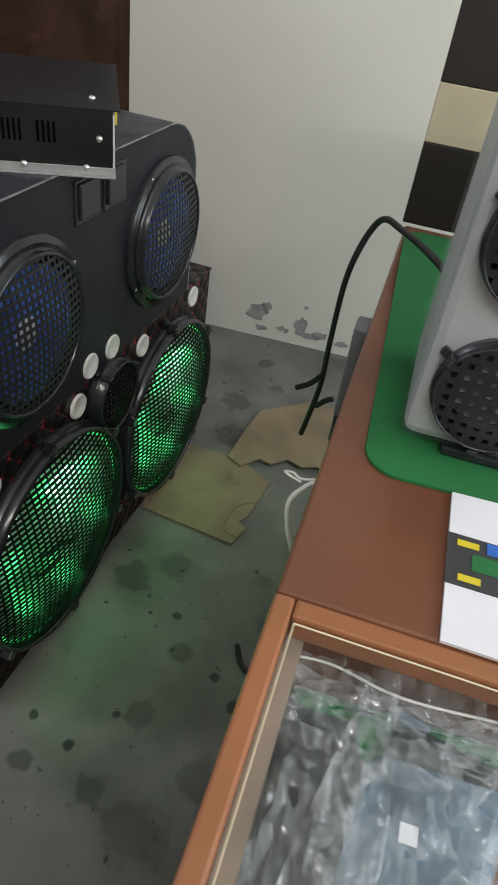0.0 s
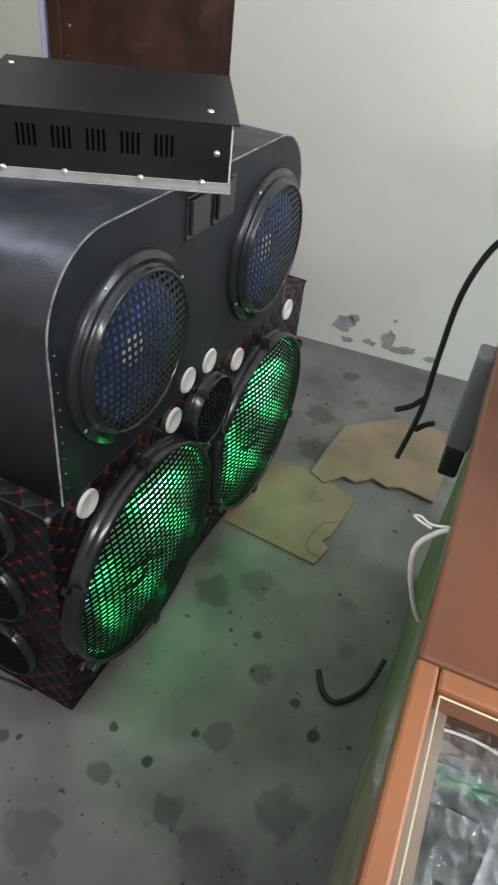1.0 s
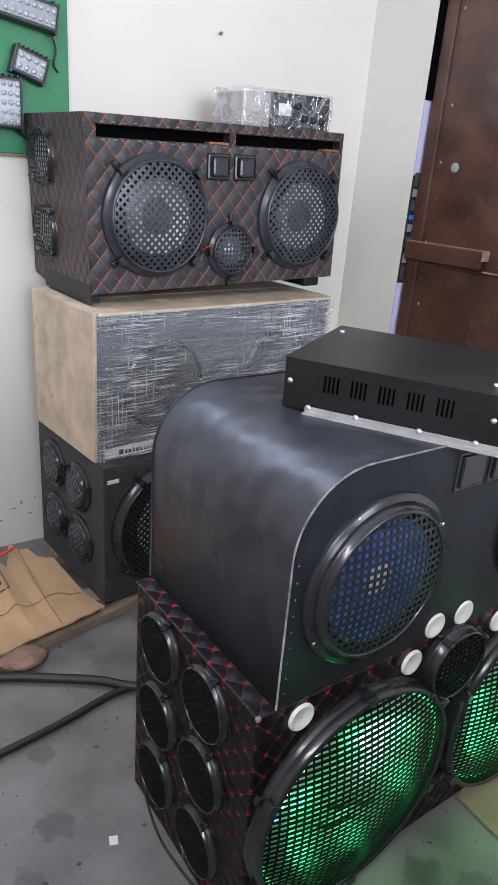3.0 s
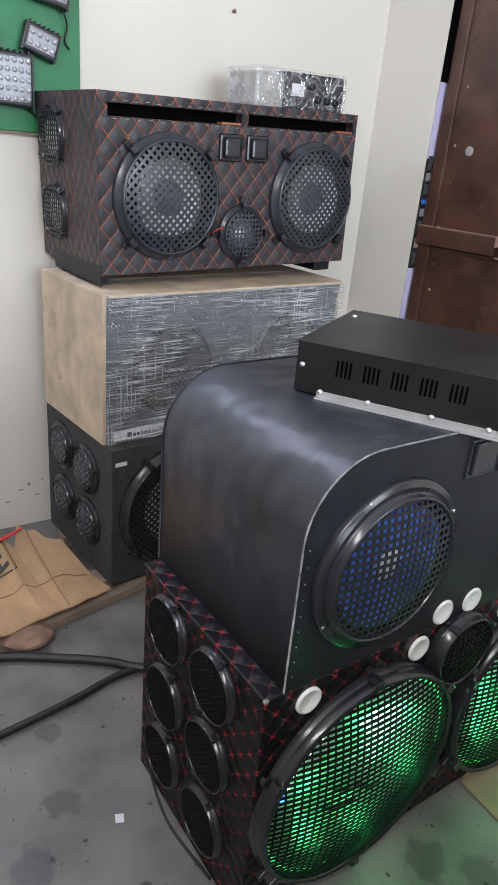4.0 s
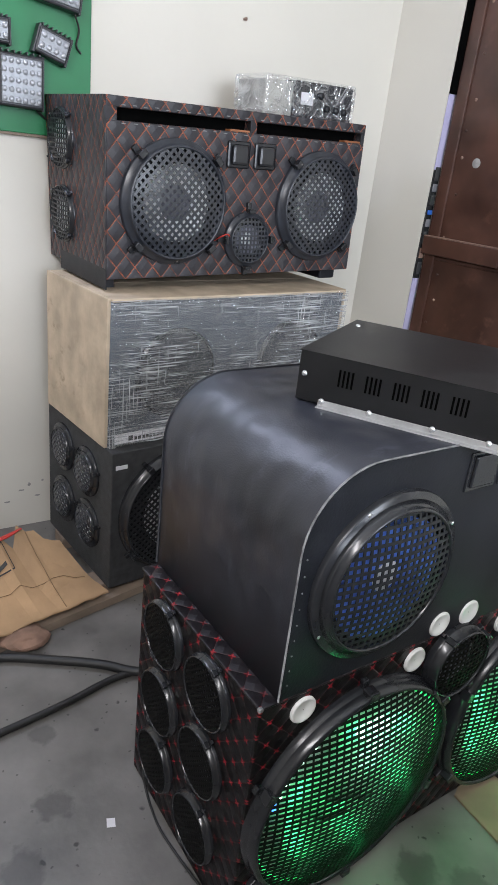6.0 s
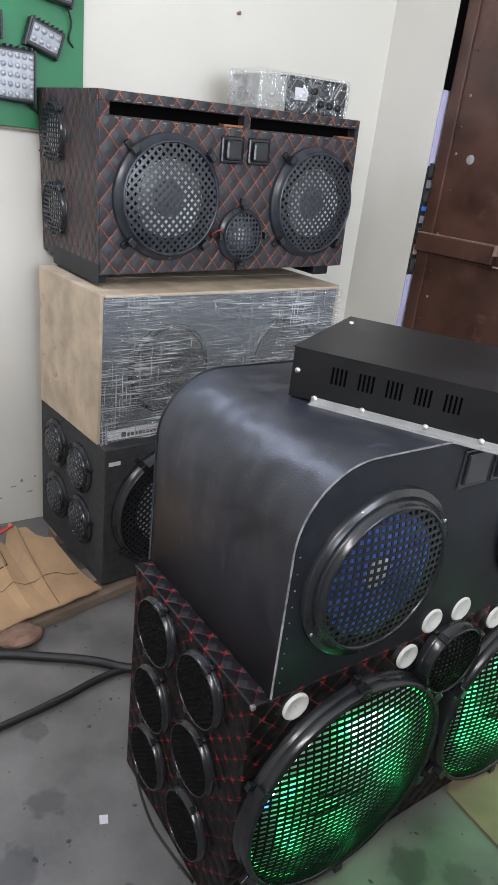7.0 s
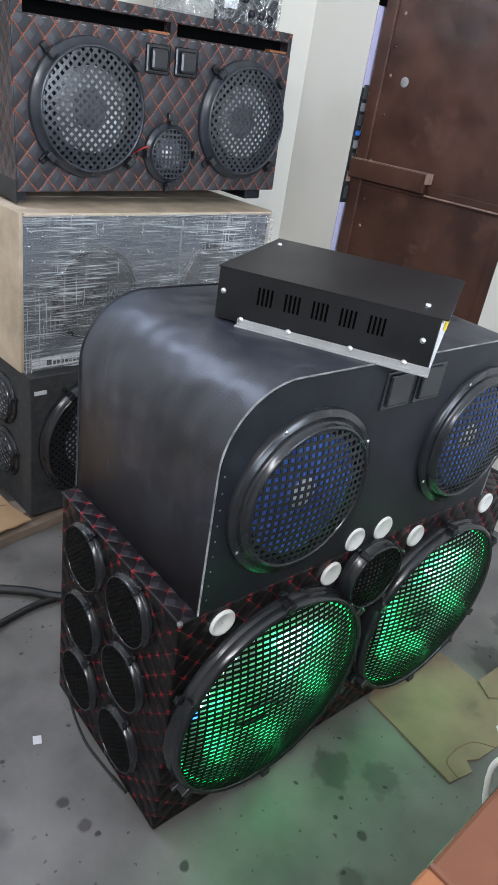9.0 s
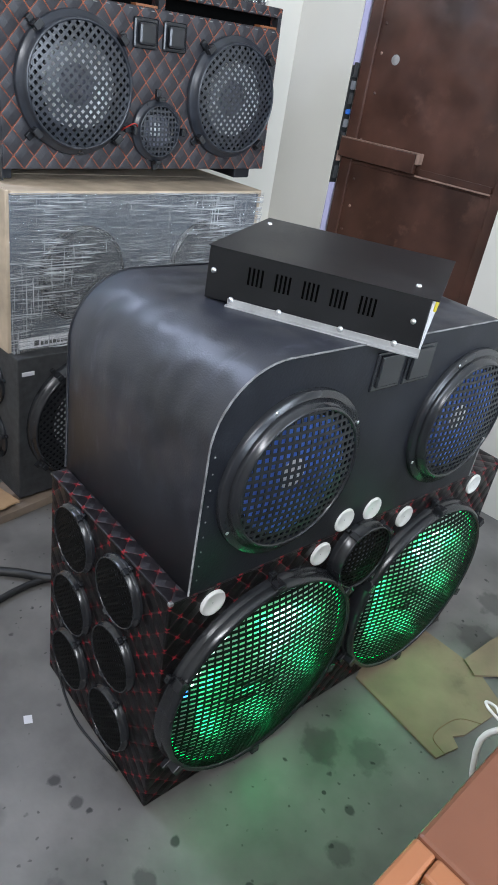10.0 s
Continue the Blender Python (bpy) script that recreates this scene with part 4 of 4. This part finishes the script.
for cx, cy, a0 in ((0.04, -0.04, 90), (0.04, -0.36, 180), (0.68, -0.36, 270), (0.68, -0.04, 0)):
    for k in range(7):
        a = radians(a0 + k * 15)
        ol.append((cx + 0.04 * math.cos(a), cy + 0.04 * math.sin(a)))
part("sheet", slab(bmesh.new(), ol, 0.0005, 0.004), GREENMAT, mat_t)

box_t = thing("small_silver_speaker", pose(0.048, -0.607, LZ + 0.0045, 0, 0, -86), "silver grey twin speaker box wrapped in clear plastic", "speaker")
# local x runs along the front to the south, front faces the counter's near end
part("body", box(bmesh.new(), 0, 0.24, 0, 0.2, 0.012, 0.46, 0.012), SILVER, box_t)
for z in (0.085, 0.235, 0.385):
    driver(box_t, on_front(0.075, z), 0.062, 0.018, 0.004, (0.013, 0.013), (0.007, 0.007), HORIZ, CONE, "speaker", None, "", 3, None, 2.6, 40)
b = bmesh.new()
box(b, 0.045, 0.20, -0.004, 0.1, 0.0, 0.0118, 0.003)
part("base", b, PLASTIC, box_t)
b = bmesh.new()
box(b, -0.004, 0.244, -0.006, 0.205, 0.012, 0.463, 0.012)
part("plastic_cover", b, CLEAR, box_t, "clear plastic cover")

pap = thing("leaflet", pose(-0.002, -0.674, LZ + 0.0005, 0, 0, 4), "white leaflet with a black and green printed strip", "leaflet")
part("sheet", slab(bmesh.new(), [(0, 0), (-0.19, 0), (-0.192, -0.14), (-0.002, -0.14)], 0.0, 0.003), PAPER, pap)
part("printed_strip", slab(bmesh.new(), [(-0.063, 0.0005), (-0.127, 0.0005), (-0.128, -0.14), (-0.064, -0.14)], 0.0031, 0.0036), INK, pap)
for nm, x0, x1, y0, y1, mt in (("green_print", -0.085, -0.105, -0.022, -0.06, GREENMAT), ("yellow_print", -0.07, -0.078, -0.008, -0.028, YELLOWPL), ("yellow_print", -0.113, -0.121, -0.01, -0.03, YELLOWPL), ("blue_print", -0.065, -0.08, -0.035, -0.06, BLUEPL)):
    part(nm, slab(bmesh.new(), [(x0, y0), (x1, y0), (x1, y1), (x0, y1)], 0.0037, 0.0041), mt, pap)

# packets under the glass
for label, cx, cy, sx, sy, yaw, mt in (("black item in a clear plastic bag", -0.37, -0.65, 0.14, 0.065, 5, RUBBER), ("blue grey part in a clear plastic bag", -0.36, -0.73, 0.15, 0.08, -8, None), ("green card in a clear bag", -0.268, -0.71, 0.034, 0.14, 6, GREENMAT)):
    t = thing("plastic_packet", pose(cx + 0.02, cy + 0.025, 0.8035, 0, 0, yaw), label, "packet", "packets under the glass")
    b = bmesh.new()
    box(b, -sx * 0.8, sx * 0.8, -sy * 0.7, sy * 0.7, 0.002, 0.035, 0.012)
    part("content", b, mt or material("blue_grey_part", (0.09, 0.13, 0.17), 0.4, vary=0.65, scale=14), t)
    if mt is None:
        part("price_tag", slab(bmesh.new(), [(0.02, 0.0), (0.034, 0.003), (0.031, 0.016), (0.017, 0.013)], 0.0352, 0.0358), PAPER, t, "small white tag")
    b = bmesh.new()
    n = 26
    g = [[b.verts.new(((i / n - 0.5) * sx * 2.1, (j / n - 0.5) * sy * 1.9, 0.041 + 0.022 * noise.noise((i * 0.33 + cx * 50, j * 0.33, 1)) + 0.008 * noise.noise((i * 0.9, j * 0.9 + cx * 9, 2)))) for j in range(n + 1)] for i in range(n + 1)]
    for i in range(n):
        for j in range(n):
            b.faces.new((g[i][j], g[i + 1][j], g[i + 1][j + 1], g[i][j + 1]))
    part("bag", b, BAG, t, "crumpled clear bag")
b = bmesh.new()
tube(b, smooth_line([(-0.215, -0.575, 0.845), (-0.212, -0.615, 0.85), (-0.216, -0.675, 0.848), (-0.205, -0.755, 0.85)]), 0.0015, 6)
tube(b, smooth_line([(-0.225, -0.577, 0.845), (-0.260, -0.587, 0.843), (-0.290, -0.578, 0.84), (-0.360, -0.595, 0.835), (-0.480, -0.605, 0.83)]), 0.0015, 6)
tagged(part("extension_cord", b, WHITEWIRE), "white cords lying under the glass", "cord")

# ---- cables and floor litter ----
b = bmesh.new()
tube(b, smooth_line([(0.27, -0.695, 0.93), (0.42, -0.595, 0.955), (0.54, -0.51, 0.955), (0.61, -0.46, 0.935), (0.62, -0.427, 0.83), (0.62, -0.422, 0.68), (0.62, -0.422, 0.57), (0.615, -0.405, 0.44)]), 0.0058, 10)
tube(b, smooth_line([(0.62, -0.423, 0.60), (0.62, -0.40, 0.57), (0.62, -0.373, 0.55)]), 0.006, 8)
tube(b, smooth_line([(0.62, -0.423, 0.52), (0.62, -0.44, 0.54), (0.62, -0.455, 0.55)]), 0.006, 8)
tagged(part("power_cable", b, RUBBER), "thick black cable hanging over the counter edge", "cable")
part_box = thing("power_strip", pose(0.32, -0.535, 0.665, 0, 0, DEDGE), "grey power strip hanging on the counter side", "power strip")
part("casing", box(bmesh.new(), 0, 0.045, 0.002, 0.036, 0.055, 0.215, 0.004), STRIPGREY, part_box)
part("plug", box(bmesh.new(), 0.002, 0.043, 0.004, 0.034, 0, 0.0545, 0.005), PLASTIC, part_box)
b = bmesh.new()
tube(b, smooth_line([(-0.030, -0.552, 0.885), (-0.030, -0.534, 0.87), (-0.030, -0.519, 0.84), (-0.030, -0.524, 0.80), (-0.030, -0.539, 0.758), (-0.030, -0.549, 0.74)]), 0.003, 8)
tube(b, smooth_line([(-0.030, -0.549, 0.885), (-0.025, -0.526, 0.872), (-0.015, -0.514, 0.868), (-0.025, -0.507, 0.875), (-0.035, -0.514, 0.88), (-0.030, -0.526, 0.872)]), 0.0014, 6)
tagged(part("white_cable", b, WHITEWIRE), "short white cable looped at the counter side", "cable")
b = bmesh.new()
tube(b, smooth_line([(0.344, -0.411, 0.008), (0.30, -0.44, 0.006), (0.295, -0.477, 0.006), (0.352, -0.518, 0.012), (0.416, -0.535, 0.05)]), 0.006, 8)
tagged(part("floor_cable", b, RUBBER), "dark cable curled on the floor by the counter", "cable")


def sheet(name, outline, z, label):
    t = tagged(part(name, slab(bmesh.new(), outline, z, z + 0.006), SHEETCARD), label, "cardboard")
    return t


torn = sheet("cardboard_sheet", [(0.643, -0.012), (0.629, -0.283), (0.70, -0.297), (0.715, -0.27), (0.745, -0.285), (0.91, -0.297), (0.963, -0.175), (0.95, 0.02), (0.80, 0.06)], 0.001, "flat piece of brown cardboard on the floor")
sheet("cardboard_sheet", [(0.955, -0.14), (0.93, -0.19), (0.99, -0.23), (0.985, -0.27), (1.03, -0.31), (1.015, -0.36), (1.04, -0.40), (1.03, -0.50), (1.40, -0.50), (1.36, -0.28), (1.23, -0.15), (1.08, -0.14)], 0.007, "torn brown cardboard piece on the floor")

b = bmesh.new()
tube(b, smooth_line([(0.655, -0.287, 0.0072), (0.668, -0.245, 0.0074), (0.72, -0.238, 0.0076), (0.775, -0.25, 0.0074), (0.81, -0.29, 0.0072)], 5), 0.0014, 5)
part("torn_crease", b, CREASE, torn, "dark torn crease near the corner")

# bent cardboard flap by the stack
flap = thing("cardboard_flap", pose(0, 0, 0), "torn brown cardboard box flap lying on a plank", "cardboard")
b = bmesh.new()
rows = []
rng = random.Random(9)
lo_a, lo_b = Vector((-0.55, 0.87, 0.075)), Vector((0.185, 1.035, 0.055))
hi_a, hi_b = Vector((-0.55, 1.27, 0.20)), Vector((0.085, 1.235, 0.20))
n, k = 26, 10
for i in range(n + 1):
    u = i / n
    lo, hi = lo_a.lerp(lo_b, u), hi_a.lerp(hi_b, u)
    hi = hi + Vector((0, 0.03, 0.03)) * (rng.random() - 0.5) * 2
    lo = lo + Vector((0, 0.008, 0)) * (rng.random() - 0.5)
    rows.append([lo.lerp(hi, j / k) + Vector((0, 0, -0.02 * math.sin(math.pi * j / k) + 0.006 * noise.noise((i * 0.3, j * 0.4, 3)))) for j in range(k + 1)])
for drop in (0.0, 0.005):
    vs = [[b.verts.new(p - Vector((0, 0, drop))) for p in r] for r in rows]
    for i in range(n):
        for j in range(k):
            b.faces.new((vs[i][j], vs[i + 1][j], vs[i + 1][j + 1], vs[i][j + 1]))
part("sheet", b, FLAPCARD, flap)


def on_flap(u, v, lift=0.004):
    i, j = u * n, v * k
    a = rows[int(i)][int(j)].lerp(rows[min(n, int(i) + 1)][int(j)], i % 1)
    c = rows[int(i)][min(k, int(j) + 1)].lerp(rows[min(n, int(i) + 1)][min(k, int(j) + 1)], i % 1)
    return a.lerp(c, j % 1) + Vector((0, 0, lift))


b = bmesh.new()
for u0, u1, v0, v1 in ((0.60, 0.71, 0.90, 0.915), (0.60, 0.71, 0.62, 0.635), (0.60, 0.605, 0.62, 0.915), (0.705, 0.71, 0.62, 0.915), (0.625, 0.685, 0.66, 0.70), (0.65, 0.66, 0.70, 0.78), (0.635, 0.675, 0.78, 0.87)):
    b.faces.new([b.verts.new(on_flap(u, v)) for u, v in ((u0, v0), (u1, v0), (u1, v1), (u0, v1))])
part("printed_symbol", b, INK, flap, "black fragile glass symbol")
b = bmesh.new()
for a0, a1 in (((0.80, 0.02), (0.84, 0.98)), ((0.3, 0.45), (0.98, 0.40))):
    p0, p1 = on_flap(*a0, 0.003), on_flap(*a1, 0.003)
    pts = [on_flap(a0[0] + (a1[0] - a0[0]) * k / 14, a0[1] + (a1[1] - a0[1]) * k / 14, 0.0025) for k in range(15)]
    tube(b, pts, 0.0012, 5)
part("fold_crease", b, CREASE, flap)
b = bmesh.new()
for q in range(3):
    tube(b, smooth_line([on_flap(0.45 + 0.02 * q, 0.95, 0.012), on_flap(0.60, 0.97 - 0.02 * q, 0.018), on_flap(0.72, 0.93 + 0.01 * q, 0.014), on_flap(0.82, 0.95, 0.012)]), 0.003, 6)
tagged(part("red_wire", b, REDWIRE), "thin red wires lying on the cardboard", "wire")
b = slab(bmesh.new(), [(-0.32, 0.93), (0.34, 1.055), (0.335, 1.11), (-0.34, 1.03)], 0.002, 0.03)
tagged(part("floor_plank", b, PLANK), "grey brown plank lying on the floor", "plank")
b = bmesh.new()
bmesh.ops.create_icosphere(b, subdivisions=3, radius=0.5)
for v in b.verts:
    q = v.co.copy()
    v.co = Vector((q.x * 0.15, q.y * 0.10, max(q.z, -0.42) * 0.06)) * (1 + 0.35 * noise.noise(q * 2.2)) + Vector((-0.105, 0.965, 0.027))
tagged(part("brick_lump", b, STONE), "broken brown brick lump on the floor", "brick")
b = bmesh.new()
tube(b, smooth_line([(-0.9, 1.02, 0.02), (-0.45, 0.98, 0.018), (-0.213, 0.935, 0.016), (-0.039, 0.838, 0.016), (0.06, 0.77, 0.016), (0.13, 0.70, 0.02), (0.3, 0.60, 0.016)]), 0.013, 10)
tube(b, smooth_line([(-0.9, 0.60, 0.014), (-0.288, 0.657, 0.014), (-0.08, 0.682, 0.014), (0.10, 0.71, 0.014), (0.3, 0.66, 0.014)]), 0.010, 10)
tagged(part("floor_cable", b, RUBBER), "thick black cables lying on the floor", "cable")
b = bmesh.new()
tube(b, smooth_line([(-0.003, 0.385, 0.05), (-0.006, 0.345, 0.004), (-0.019, 0.258, 0.004), (-0.014, 0.18, 0.004), (-0.004, 0.10, 0.004)]), 0.003, 6)
tagged(part("speaker_lead", b, RUBBER), "thin black lead behind the speaker cabinet", "cable")
b = slab(bmesh.new(), [(-0.117, 0.312), (-0.10, 0.305), (-0.093, 0.325), (-0.11, 0.332)], 0.0005, 0.002)
tagged(part("paper_scrap", b, PAPER), "small white paper scrap on the floor", "scrap")
